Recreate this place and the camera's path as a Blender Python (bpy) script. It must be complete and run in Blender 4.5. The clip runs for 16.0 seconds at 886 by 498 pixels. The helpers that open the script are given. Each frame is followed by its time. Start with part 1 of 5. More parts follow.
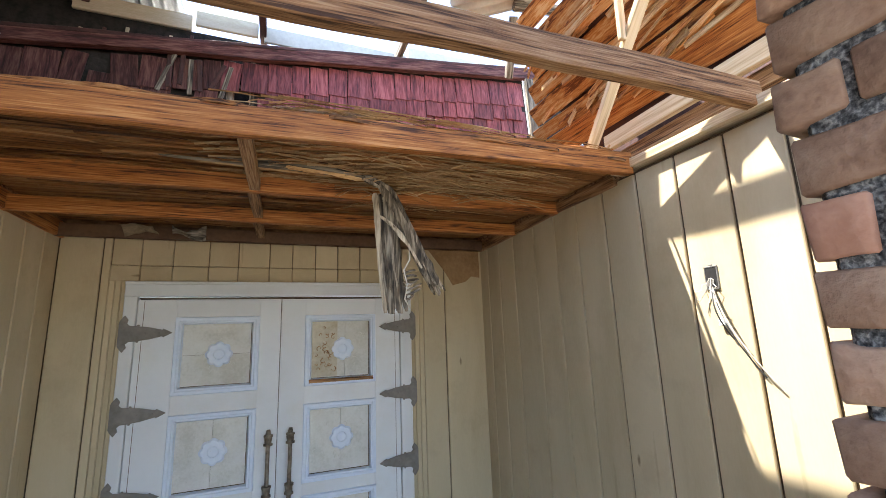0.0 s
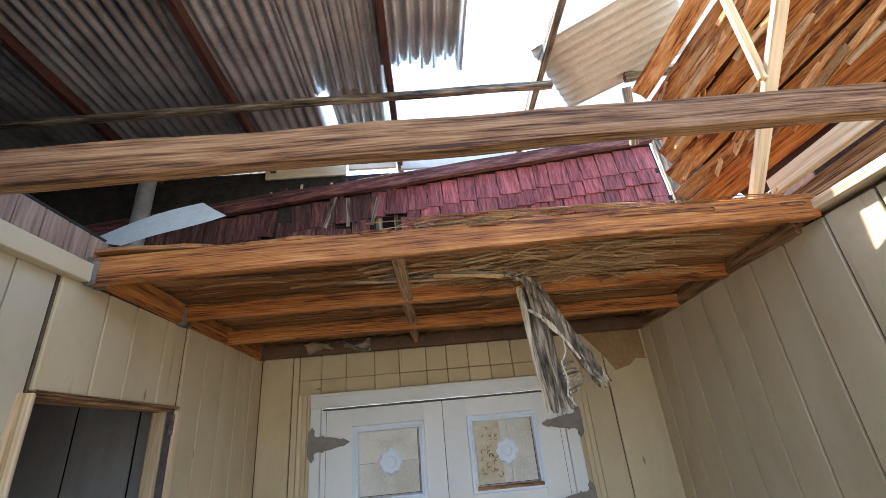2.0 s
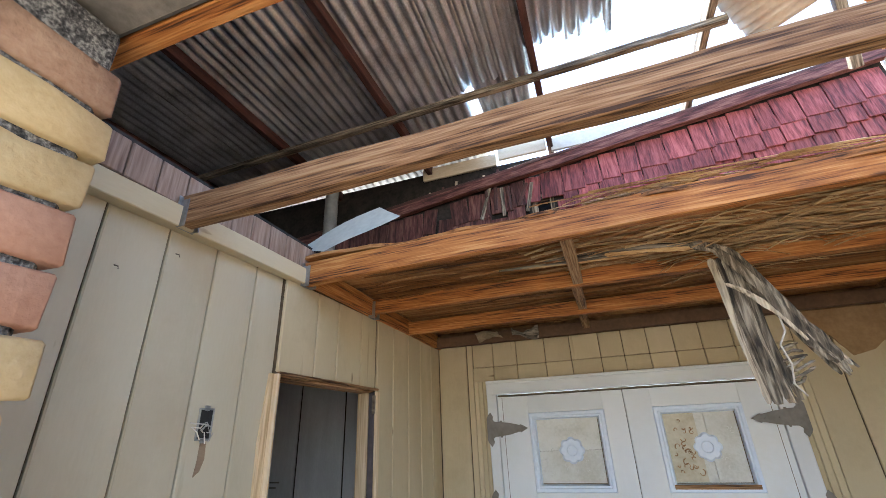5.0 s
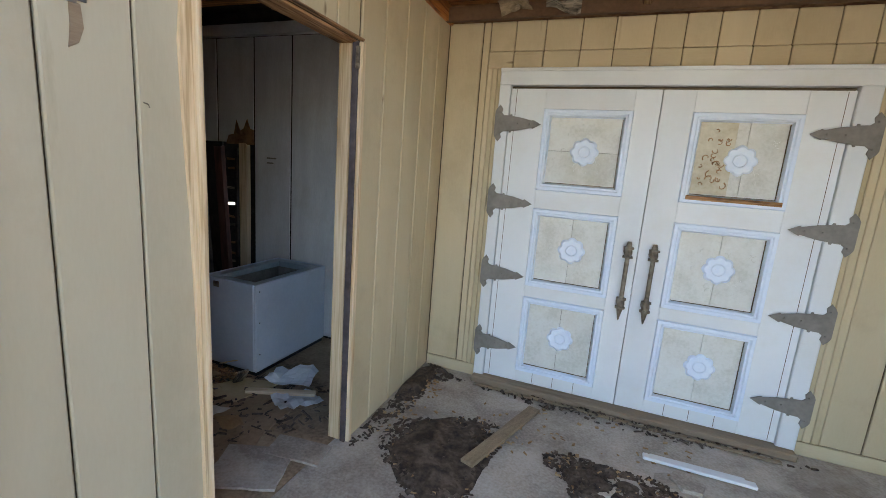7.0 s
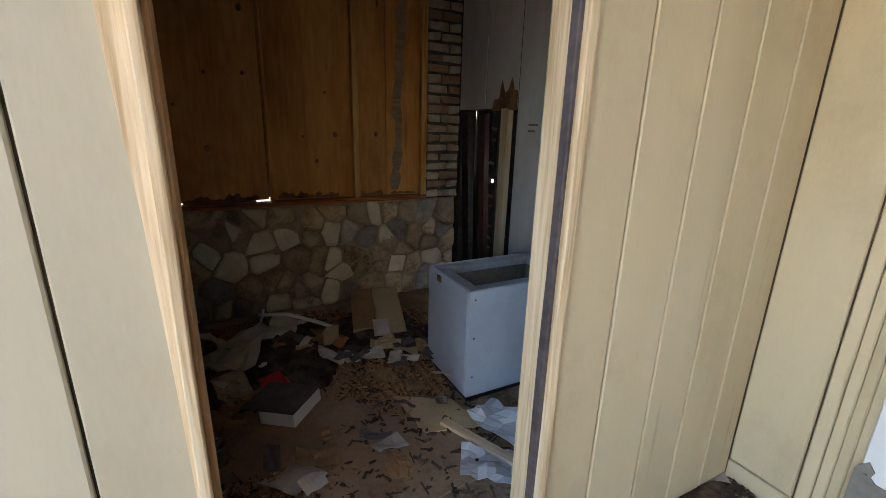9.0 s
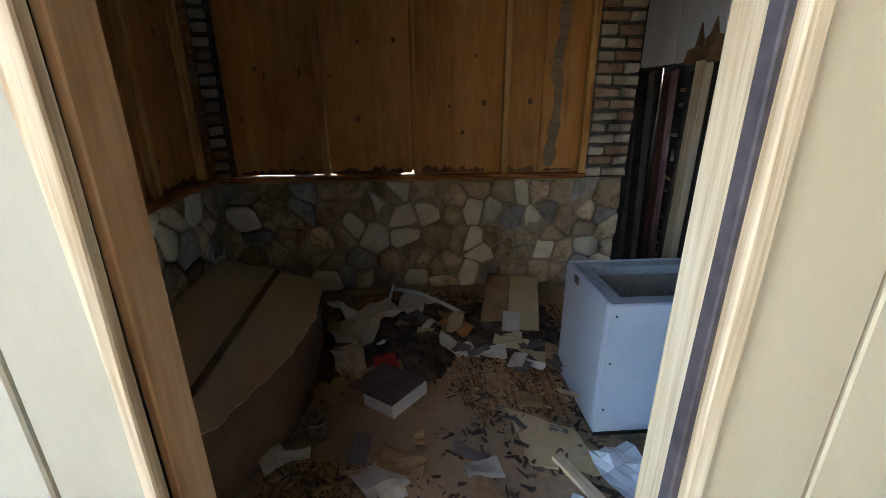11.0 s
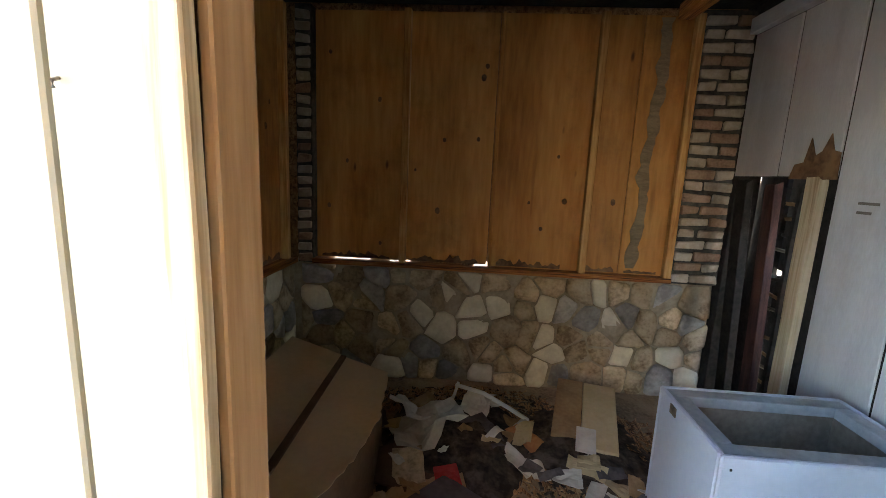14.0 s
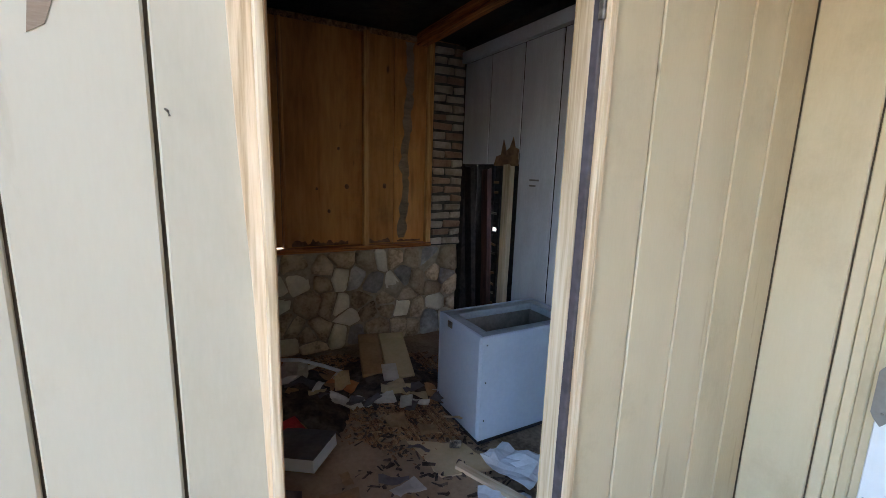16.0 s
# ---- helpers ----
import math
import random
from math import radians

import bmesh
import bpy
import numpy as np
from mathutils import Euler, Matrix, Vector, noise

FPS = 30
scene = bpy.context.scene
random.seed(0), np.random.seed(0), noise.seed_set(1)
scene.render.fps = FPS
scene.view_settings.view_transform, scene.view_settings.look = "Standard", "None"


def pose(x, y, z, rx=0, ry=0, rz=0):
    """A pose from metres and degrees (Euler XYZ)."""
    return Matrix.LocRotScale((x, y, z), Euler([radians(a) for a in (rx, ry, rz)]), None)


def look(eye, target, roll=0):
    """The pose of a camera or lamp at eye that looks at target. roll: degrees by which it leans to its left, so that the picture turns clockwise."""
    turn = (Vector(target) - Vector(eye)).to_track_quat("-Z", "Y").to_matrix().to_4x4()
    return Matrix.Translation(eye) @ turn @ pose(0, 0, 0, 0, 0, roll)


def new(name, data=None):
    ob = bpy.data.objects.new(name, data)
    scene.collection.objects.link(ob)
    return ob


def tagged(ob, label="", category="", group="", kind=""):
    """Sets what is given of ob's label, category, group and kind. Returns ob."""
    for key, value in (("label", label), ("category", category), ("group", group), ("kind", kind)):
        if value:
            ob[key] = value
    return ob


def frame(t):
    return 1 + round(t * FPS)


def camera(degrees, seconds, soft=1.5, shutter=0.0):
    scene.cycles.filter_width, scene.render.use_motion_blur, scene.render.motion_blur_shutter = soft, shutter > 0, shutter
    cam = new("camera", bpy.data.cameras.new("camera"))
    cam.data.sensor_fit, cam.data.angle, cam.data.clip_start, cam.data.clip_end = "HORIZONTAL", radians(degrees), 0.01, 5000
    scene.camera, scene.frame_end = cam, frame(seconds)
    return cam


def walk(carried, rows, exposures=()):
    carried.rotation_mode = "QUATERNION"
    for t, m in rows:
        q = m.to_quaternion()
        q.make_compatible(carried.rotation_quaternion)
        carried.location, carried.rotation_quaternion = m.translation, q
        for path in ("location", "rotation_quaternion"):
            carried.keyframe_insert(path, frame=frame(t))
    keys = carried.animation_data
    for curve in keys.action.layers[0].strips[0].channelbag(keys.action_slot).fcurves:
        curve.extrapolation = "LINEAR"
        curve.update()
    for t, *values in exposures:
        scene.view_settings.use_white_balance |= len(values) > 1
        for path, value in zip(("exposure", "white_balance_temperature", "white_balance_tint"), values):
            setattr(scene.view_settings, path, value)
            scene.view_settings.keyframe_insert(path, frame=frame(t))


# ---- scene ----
cam = camera(92.1, 16.0, 0.5)
METRES, EYE, TILT, LEAN, TURN = 3.7, 1.77, 0.0, 0.0, -21.6
ROWS = [
    (0.0, 0.0, 0.0, 0.0, 0.4, 11.03, 2.04),
    (0.5, 0.0061, -0.0007, 0.0108, -0.54, 15.74, 2.83),
    (1.0, 0.0056, -0.0081, 0.0161, -0.01, 18.99, 4.17),
    (1.5, 0.0019, -0.0086, 0.0169, 8.99, 21.61, 5.08),
    (2.0, -0.006, -0.0058, 0.013, 20.52, 23.54, 4.94),
    (2.5, -0.0124, -0.0047, 0.0113, 29.41, 24.62, 3.19),
    (3.0, -0.0131, -0.0079, 0.0135, 35.43, 25.55, 2.97),
    (5.5, -0.028, -0.0068, 0.0044, 42.6, 21.44, 0.21),
    (6.0, -0.0374, 0.025, -0.0229, 42.31, 7.97, -2.88),
    (6.5, -0.0546, 0.0542, -0.0495, 42.44, -2.26, -4.97),
    (7.0, -0.0966, 0.1133, -0.0723, 42.72, -10.55, -4.3),
    (7.5, -0.1481, 0.177, -0.0768, 46.92, -12.53, -3.98),
    (8.0, -0.1801, 0.2548, -0.0849, 59.75, -13.51, -4.57),
    (8.5, -0.2376, 0.3013, -0.0882, 72.64, -15.11, -4.73),
    (9.0, -0.2907, 0.343, -0.0856, 84.4, -15.86, -1.51),
    (11.5, -0.4322, 0.3972, -0.0938, 114.81, -20.62, -0.77),
    (12.0, -0.4689, 0.3992, -0.0894, 123.75, -20.7, -1.13),
    (12.5, -0.469, 0.397, -0.0804, 129.45, -18.36, -0.11),
    (13.0, -0.4663, 0.3973, -0.0696, 130.26, -15.55, -0.01),
    (13.5, -0.4511, 0.3923, -0.0612, 126.24, -12.23, -1.83),
    (14.0, -0.4071, 0.357, -0.0635, 116.11, -10.01, -2.46),
    (14.5, -0.3742, 0.3473, -0.0589, 105.31, -9.64, -1.26),
    (15.0, -0.3326, 0.3484, -0.0635, 96.92, -10.22, -2.1),
    (15.5, -0.2902, 0.3354, -0.0596, 92.84, -10.56, -3.03),
    (16.0, -0.2561, 0.303, -0.0654, 82.96, -10.3, -1.8),
]
EXPOSURES = [(0.0, 2.7, 6400, 10), (1.5, 2.7, 6300, 10), (3.2, 3.2, 6200, 10), (5.5, 3.05, 6500, 10), (6.5, 3.25, 6600, 9), (7.5, 3.3, 6500, 8), (8.5, 3.55, 6700, 10), (9.0, 3.9, 6800, 10), (11.3, 4.7, 6100, 5), (11.6, 5.2, 6500, 6), (12.0, 6.4, 7600, 7), (12.4, 6.4, 7800, 7), (13.0, 6.25, 7600, 7), (13.5, 6.35, 7300, 7), (14.0, 5.4, 6700, 8), (14.5, 4.3, 6300, 7), (15.0, 4.15, 6000, 8), (16.0, 4.15, 5900, 10)]
walk(cam, [(t, pose(0, 0, EYE, TILT, LEAN, TURN) @ pose(METRES * x, METRES * y, METRES * z, 90 + pitch, roll, yaw)) for t, x, y, z, yaw, pitch, roll in ROWS], EXPOSURES)

# ---- light ----
world = bpy.data.worlds.new("sky")
scene.world = world
world.use_nodes = True
wn = world.node_tree.nodes
wl = world.node_tree.links
SUN_WAY = Vector((0.48, -0.265, -1.0)).normalized()
sky = wn.new("ShaderNodeTexSky")
sky.sky_type = "NISHITA"
sky.sun_disc = False
sky.sun_elevation = math.asin(-SUN_WAY.z)
sky.sun_rotation = math.atan2(-SUN_WAY.x, -SUN_WAY.y)
wl.new(sky.outputs[0], wn["Background"].inputs[0])
wn["Background"].inputs[1].default_value = 0.15
sun_data = bpy.data.lights.new("sun", "SUN")
sun_data.energy = 3.6
sun_data.angle = radians(0.6)
sun_data.color = (1.0, 0.94, 0.83)
sun = new("sun", sun_data)
sun.matrix_world = look((0, 0, 12), Vector((0, 0, 12)) + SUN_WAY)


# ---- materials ----
def material(name, colours, scale=3.0, stretch=(1, 1, 1), rough=0.8, bump=0.3, metal=0.0, fine=40.0, contrast=0.5, vary=0.12, stain=None, stain_amount=0.4, spec=0.4, knots=None, drips=None, fine_mix=0.35):
    """Two scales of noise over a ramp of colours; a tone of its own for each object; optional stains of a second colour."""
    m = bpy.data.materials.new(name)
    m.use_nodes = True
    n, l = m.node_tree.nodes, m.node_tree.links
    b = n["Principled BSDF"]
    b.inputs["Roughness"].default_value = rough
    b.inputs["Metallic"].default_value = metal
    b.inputs["Specular IOR Level"].default_value = spec
    co = n.new("ShaderNodeTexCoord")
    info = n.new("ShaderNodeObjectInfo")
    shift = n.new("ShaderNodeVectorMath")
    shift.operation = "MULTIPLY_ADD"
    l.new(info.outputs["Random"], shift.inputs[0])
    shift.inputs[1].default_value = (37.0, 61.0, 23.0)
    l.new(co.outputs["Object"], shift.inputs[2])
    mp = n.new("ShaderNodeMapping")
    mp.inputs["Scale"].default_value = stretch
    l.new(shift.outputs[0], mp.inputs[0])
    big = n.new("ShaderNodeTexNoise")
    big.inputs["Scale"].default_value = scale
    big.inputs["Detail"].default_value = 6
    big.inputs["Distortion"].default_value = 0.6
    l.new(mp.outputs[0], big.inputs["Vector"])
    small = n.new("ShaderNodeTexNoise")
    small.inputs["Scale"].default_value = fine
    small.inputs["Detail"].default_value = 4
    l.new(mp.outputs[0], small.inputs["Vector"])
    mix = n.new("ShaderNodeMix")
    mix.data_type = "FLOAT"
    mix.inputs[0].default_value = fine_mix
    l.new(big.outputs[0], mix.inputs[2])
    l.new(small.outputs[0], mix.inputs[3])
    ramp = n.new("ShaderNodeValToRGB")
    els = ramp.color_ramp.elements
    half = 0.18 * (1 - contrast) + 0.03
    lo, hi = 0.5 - half, 0.5 + half
    while len(els) < len(colours):
        els.new(0.5)
    for i, c in enumerate(colours):
        els[i].position = lo + (hi - lo) * i / max(1, len(colours) - 1)
        els[i].color = (*c, 1)
    l.new(mix.outputs[0], ramp.inputs[0])
    tone = n.new("ShaderNodeMapRange")
    tone.inputs[3].default_value = 1 - vary
    tone.inputs[4].default_value = 1 + vary
    l.new(info.outputs["Random"], tone.inputs[0])
    mul = n.new("ShaderNodeVectorMath")
    mul.operation = "SCALE"
    l.new(ramp.outputs[0], mul.inputs[0])
    l.new(tone.outputs[0], mul.inputs["Scale"])
    last = mul.outputs[0]
    if stain:
        st = n.new("ShaderNodeTexNoise")
        st.inputs["Scale"].default_value = 1.7
        st.inputs["Detail"].default_value = 8
        st.inputs["Roughness"].default_value = 0.7
        l.new(shift.outputs[0], st.inputs["Vector"])
        mr = n.new("ShaderNodeMapRange")
        mr.inputs[1].default_value = 0.52
        mr.inputs[2].default_value = 0.72
        mr.inputs[4].default_value = stain_amount
        l.new(st.outputs[0], mr.inputs[0])
        sm = n.new("ShaderNodeMix")
        sm.data_type = "RGBA"
        l.new(mr.outputs[0], sm.inputs[0])
        l.new(last, sm.inputs[6])
        sm.inputs[7].default_value = (*stain, 1)
        last = sm.outputs[2]
    for colour, scale_xyz, reach, amount in [k for k in (knots, drips) if k]:
        # knots: sparse oval spots; drips: long narrow streaks
        km = n.new("ShaderNodeMapping")
        km.inputs["Scale"].default_value = scale_xyz
        l.new(shift.outputs[0], km.inputs[0])
        vo = n.new("ShaderNodeTexVoronoi")
        vo.inputs["Scale"].default_value = 1.0
        l.new(km.outputs[0], vo.inputs["Vector"])
        wob = n.new("ShaderNodeMath")
        wob.operation = "MULTIPLY_ADD"
        l.new(small.outputs[0], wob.inputs[0])
        wob.inputs[1].default_value = reach * 1.2
        l.new(vo.outputs["Distance"], wob.inputs[2])
        kr = n.new("ShaderNodeMapRange")
        kr.inputs[1].default_value = reach * 1.9
        kr.inputs[2].default_value = reach * 1.1
        kr.inputs[4].default_value = amount
        l.new(wob.outputs[0], kr.inputs[0])
        kx = n.new("ShaderNodeMix")
        kx.data_type = "RGBA"
        l.new(kr.outputs[0], kx.inputs[0])
        l.new(last, kx.inputs[6])
        kx.inputs[7].default_value = (*colour, 1)
        last = kx.outputs[2]
    l.new(last, b.inputs["Base Color"])
    bp = n.new("ShaderNodeBump")
    bp.inputs["Strength"].default_value = bump
    bp.inputs["Distance"].default_value = 0.01
    l.new(mix.outputs[0], bp.inputs["Height"])
    l.new(bp.outputs[0], b.inputs["Normal"])
    return m


GRAIN = (0.5, 14, 14)
M = {
    "siding": material("tan_paint", [(0.46, 0.37, 0.225), (0.54, 0.445, 0.285), (0.59, 0.49, 0.325)], 1.1, (0.6, 2.6, 2.6), 0.75, 0.08, fine=45, fine_mix=0.15, contrast=0.0, vary=0.05, stain=(0.36, 0.28, 0.17), stain_amount=0.5, knots=((0.17, 0.115, 0.06), (1.3, 4.0, 4.0), 0.035, 0.75), drips=((0.34, 0.26, 0.155), (0.7, 11, 11), 0.10, 0.45)),
    "siding_grey": material("weathered_pale_paint", [(0.43, 0.375, 0.265), (0.50, 0.445, 0.325), (0.55, 0.495, 0.37)], 1.1, (0.6, 2.6, 2.6), 0.75, 0.08, fine=45, fine_mix=0.15, contrast=0.0, vary=0.04, stain=(0.40, 0.33, 0.225), stain_amount=0.5, knots=((0.16, 0.115, 0.07), (1.3, 4.0, 4.0), 0.028, 0.7), drips=((0.37, 0.315, 0.215), (0.7, 11, 11), 0.10, 0.4)),
    "groove": material("groove_paint", [(0.08, 0.055, 0.03), (0.14, 0.10, 0.06)], 3, rough=0.9),
    "white": material("chalky_white_paint", [(0.66, 0.675, 0.68), (0.72, 0.735, 0.745), (0.76, 0.775, 0.78)], 1.2, (1, 1, 1), 0.55, 0.1, fine=30, fine_mix=0.15, contrast=0.0, vary=0.03, stain=(0.60, 0.56, 0.45), stain_amount=0.3, knots=((0.30, 0.26, 0.20), (3.0, 3.0, 1.5), 0.015, 0.6)),
    "moulding": material("bluish_white_paint", [(0.66, 0.74, 0.86), (0.75, 0.81, 0.89)], 3.0, rough=0.45, bump=0.1, vary=0.02),
    "panel": material("cream_paint", [(0.55, 0.54, 0.48), (0.66, 0.65, 0.60), (0.71, 0.705, 0.665)], 5.0, rough=0.6, bump=0.5, vary=0.04, fine=60, contrast=0.3, stain=(0.50, 0.455, 0.35), stain_amount=0.45),
    "carved": material("peeled_carving", [(0.48, 0.42, 0.30), (0.62, 0.57, 0.45)], 9.0, rough=0.8, bump=0.8),
    "iron": material("dusty_iron", [(0.17, 0.155, 0.135), (0.24, 0.22, 0.195)], 8.0, rough=0.6, bump=0.2, metal=0.2, vary=0.05),
    "rust": material("rusty_bronze", [(0.10, 0.08, 0.06), (0.20, 0.16, 0.12), (0.26, 0.23, 0.18)], 20.0, rough=0.5, bump=0.5, metal=0.5),
    "beam": material("orange_fir", [(0.07, 0.022, 0.006), (0.33, 0.112, 0.024), (0.45, 0.17, 0.040), (0.58, 0.27, 0.085)], 2.6, GRAIN, 0.65, 0.7, fine=13, contrast=0.55, vary=0.10, stain=(0.10, 0.04, 0.016), stain_amount=0.35, fine_mix=0.5, knots=((0.045, 0.012, 0.004), (1.5, 7, 7), 0.055, 0.85)),
    "beam_grey": material("weathered_fir", [(0.065, 0.03, 0.013), (0.24, 0.120, 0.050), (0.35, 0.19, 0.088), (0.47, 0.29, 0.15)], 2.6, GRAIN, 0.8, 0.9, fine=13, contrast=0.6, vary=0.14, stain=(0.11, 0.055, 0.026), stain_amount=0.35, fine_mix=0.5, knots=((0.045, 0.012, 0.004), (1.5, 7, 7), 0.055, 0.85)),
    "pale": material("pale_pine", [(0.42, 0.29, 0.155), (0.64, 0.49, 0.31), (0.74, 0.61, 0.42)], 2.0, GRAIN, 0.7, 0.4, fine=9, contrast=0.45, vary=0.08),
    "ply": material("old_plywood", [(0.045, 0.016, 0.006), (0.28, 0.108, 0.028), (0.40, 0.175, 0.054), (0.52, 0.29, 0.12)], 1.5, (0.3, 11, 11), 0.8, 0.9, fine=12, fine_mix=0.45, contrast=0.5, vary=0.1, stain=(0.06, 0.028, 0.014), stain_amount=0.75),
    "ply_room": material("golden_plywood", [(0.30, 0.115, 0.026), (0.50, 0.225, 0.058), (0.64, 0.33, 0.105)], 0.9, (0.45, 3.2, 3.2), 0.6, 0.2, fine=10, contrast=0.25, vary=0.16, stain=(0.17, 0.066, 0.018), stain_amount=0.6, knots=((0.07, 0.025, 0.008), (1.6, 4.5, 4.5), 0.05, 0.85), drips=((0.24, 0.095, 0.026), (0.55, 8, 8), 0.13, 0.5)),
    "fibre": material("torn_wood_fibre", [(0.17, 0.08, 0.03), (0.44, 0.27, 0.125), (0.62, 0.45, 0.25)], 3.0, (1, 10, 10), 0.9, 0.6, contrast=0.4, vary=0.2),
    "grey_wood": material("grey_bark_wood", [(0.03, 0.025, 0.02), (0.15, 0.125, 0.095), (0.34, 0.29, 0.225)], 2.5, (1.2, 16, 16), 0.9, 0.8, fine=8, contrast=0.55),
    "torn": material("torn_sheathing", [(0.13, 0.04, 0.010), (0.38, 0.15, 0.035), (0.48, 0.22, 0.065), (0.58, 0.36, 0.17)], 2.4, (1.2, 10, 10), 0.85, 0.8, fine=13, contrast=0.62, vary=0.22, stain=(0.2, 0.12, 0.075), stain_amount=0.8),
    "ledge": material("brown_tan_paint", [(0.22, 0.155, 0.10), (0.31, 0.235, 0.16)], 2.0, (1, 8, 8), 0.8, 0.3, contrast=0.3),
    "rib": material("faded_rose_paint", [(0.20, 0.12, 0.085), (0.37, 0.255, 0.19)], 3.0, (1.2, 16, 16), 0.85, 0.6, fine=7, contrast=0.5),
    "bark": material("grey_torn_bark", [(0.03, 0.025, 0.02), (0.14, 0.115, 0.085), (0.36, 0.31, 0.24)], 3.0, (14, 14, 1.5), 0.9, 0.8, fine=9, contrast=0.5),
    "stud": material("pale_stud_pine", [(0.36, 0.155, 0.042), (0.55, 0.285, 0.095), (0.68, 0.41, 0.17)], 1.4, (0.8, 9, 9), 0.7, 0.4, fine=8, contrast=0.55, vary=0.08, knots=((0.20, 0.07, 0.02), (1.3, 9, 9), 0.07, 0.7)),
    "weathered": material("grey_brown_weathering", [(0.20, 0.15, 0.095), (0.36, 0.27, 0.17)], 4.0, (1.5, 6, 6), 0.85, 0.4, contrast=0.4),
    "red": material("faded_red_shake", [(0.075, 0.016, 0.018), (0.20, 0.045, 0.047), (0.30, 0.088, 0.085)], 3.0, (1.5, 12, 12), 0.6, 0.7, fine=11, contrast=0.5, vary=0.34),
    # shake red darkened for the roof's shadow; the ridge board takes it too
    "red_shaded": material("shaded_red_shake", [(0.03, 0.010, 0.009), (0.085, 0.028, 0.025), (0.15, 0.07, 0.056)], 3.0, (1.5, 12, 12), 0.8, 0.8, fine=11, contrast=0.5, vary=0.4),
    "jamb": material("orange_pine_jamb", [(0.28, 0.135, 0.052), (0.42, 0.235, 0.105), (0.53, 0.33, 0.17)], 1.2, (0.7, 8, 8), 0.7, 0.4, fine=7, contrast=0.5, vary=0.04, knots=((0.16, 0.055, 0.016), (1.3, 9, 9), 0.07, 0.7)),
    "pale_upright": material("splintered_pale_pine", [(0.42, 0.29, 0.155), (0.64, 0.49, 0.31), (0.74, 0.61, 0.42)], 2.0, (14, 14, 0.6), 0.7, 0.4, fine=9, contrast=0.45, vary=0.08),
    "pale_bark": material("bleached_torn_wood", [(0.13, 0.10, 0.07), (0.38, 0.32, 0.24), (0.55, 0.48, 0.37)], 3.0, (16, 16, 1.6), 0.9, 0.7, fine=9, contrast=0.5),
    "red_dark": material("red_brown_paint", [(0.035, 0.014, 0.012), (0.095, 0.038, 0.032)], 3.0, (1.5, 10, 10), 0.7, 0.3, vary=0.15),
    "beige": material("beige_board", [(0.46, 0.38, 0.26), (0.58, 0.5, 0.37)], 2.5, (1, 6, 6), 0.8, 0.2, stain=(0.3, 0.24, 0.17)),
    "zinc": material("galvanised_steel", [(0.34, 0.37, 0.41), (0.54, 0.58, 0.63), (0.72, 0.76, 0.80)], 4.0, (1, 1, 1), 0.36, 0.2, metal=0.7, fine=90, contrast=0.3, vary=0.1, stain=(0.16, 0.12, 0.09), stain_amount=0.5),
    "pale_metal": material("pale_sheet_metal", [(0.46, 0.445, 0.40), (0.58, 0.565, 0.51)], 3.0, rough=0.7, bump=0.1, stain=(0.4, 0.36, 0.28)),
    "brick": material("adobe_brick", [(0.20, 0.115, 0.075), (0.31, 0.19, 0.13), (0.38, 0.255, 0.18)], 9.0, rough=0.92, bump=1.0, fine=70, contrast=0.3, knots=((0.09, 0.045, 0.03), (16, 16, 16), 0.10, 0.8), vary=0.18, stain=(0.42, 0.33, 0.24), stain_amount=0.5),
    "brick_buff": material("buff_brick", [(0.50, 0.36, 0.18), (0.60, 0.46, 0.26)], 6.0, rough=0.92, bump=0.7, fine=70, vary=0.12),
    "brick_pink": material("pink_brick", [(0.36, 0.18, 0.12), (0.46, 0.26, 0.18)], 6.0, rough=0.92, bump=0.7, fine=70, vary=0.15),
    "mortar": material("grey_gritty_mortar", [(0.02, 0.021, 0.024), (0.10, 0.10, 0.105), (0.30, 0.30, 0.295)], 60.0, rough=0.95, bump=1.0, fine=160, contrast=0.55, fine_mix=0.5),
    "old_mortar": material("sooty_mortar", [(0.03, 0.027, 0.024), (0.10, 0.09, 0.075)], 9.0, rough=0.95, bump=0.9),
    "stucco": material("brown_stucco", [(0.15, 0.135, 0.115), (0.23, 0.205, 0.175)], 12.0, rough=0.95, bump=0.9, fine=60),
    "stone_bed": material("tan_mortar", [(0.30, 0.245, 0.17), (0.48, 0.405, 0.30)], 8.0, rough=0.95, bump=0.8, stain=(0.20, 0.155, 0.10), stain_amount=0.7),
    "stone_a": material("brown_fieldstone", [(0.23, 0.165, 0.10), (0.45, 0.345, 0.225), (0.57, 0.455, 0.31)], 7.0, rough=0.85, bump=0.6, fine=45, vary=0.32, stain=(0.20, 0.10, 0.05), stain_amount=0.55),
    "stone_b": material("pale_fieldstone", [(0.62, 0.56, 0.43), (0.78, 0.72, 0.58)], 7.0, rough=0.85, bump=0.5, vary=0.10, stain=(0.45, 0.36, 0.24), stain_amount=0.4),
    "stone_c": material("grey_fieldstone", [(0.22, 0.205, 0.19), (0.42, 0.395, 0.36)], 7.0, rough=0.8, bump=0.5, vary=0.34, stain=(0.30, 0.22, 0.15), stain_amount=0.4),
    "concrete": material("dusty_concrete", [(0.29, 0.24, 0.195), (0.43, 0.37, 0.30), (0.52, 0.455, 0.38)], 3.0, rough=0.9, bump=0.4, fine=70, stain=(0.14, 0.10, 0.07), stain_amount=0.6),
    "dirt": material("brown_dirt_floor", [(0.15, 0.10, 0.06), (0.34, 0.24, 0.15), (0.45, 0.33, 0.215)], 4.0, rough=0.95, bump=0.9, fine=50, contrast=0.3),
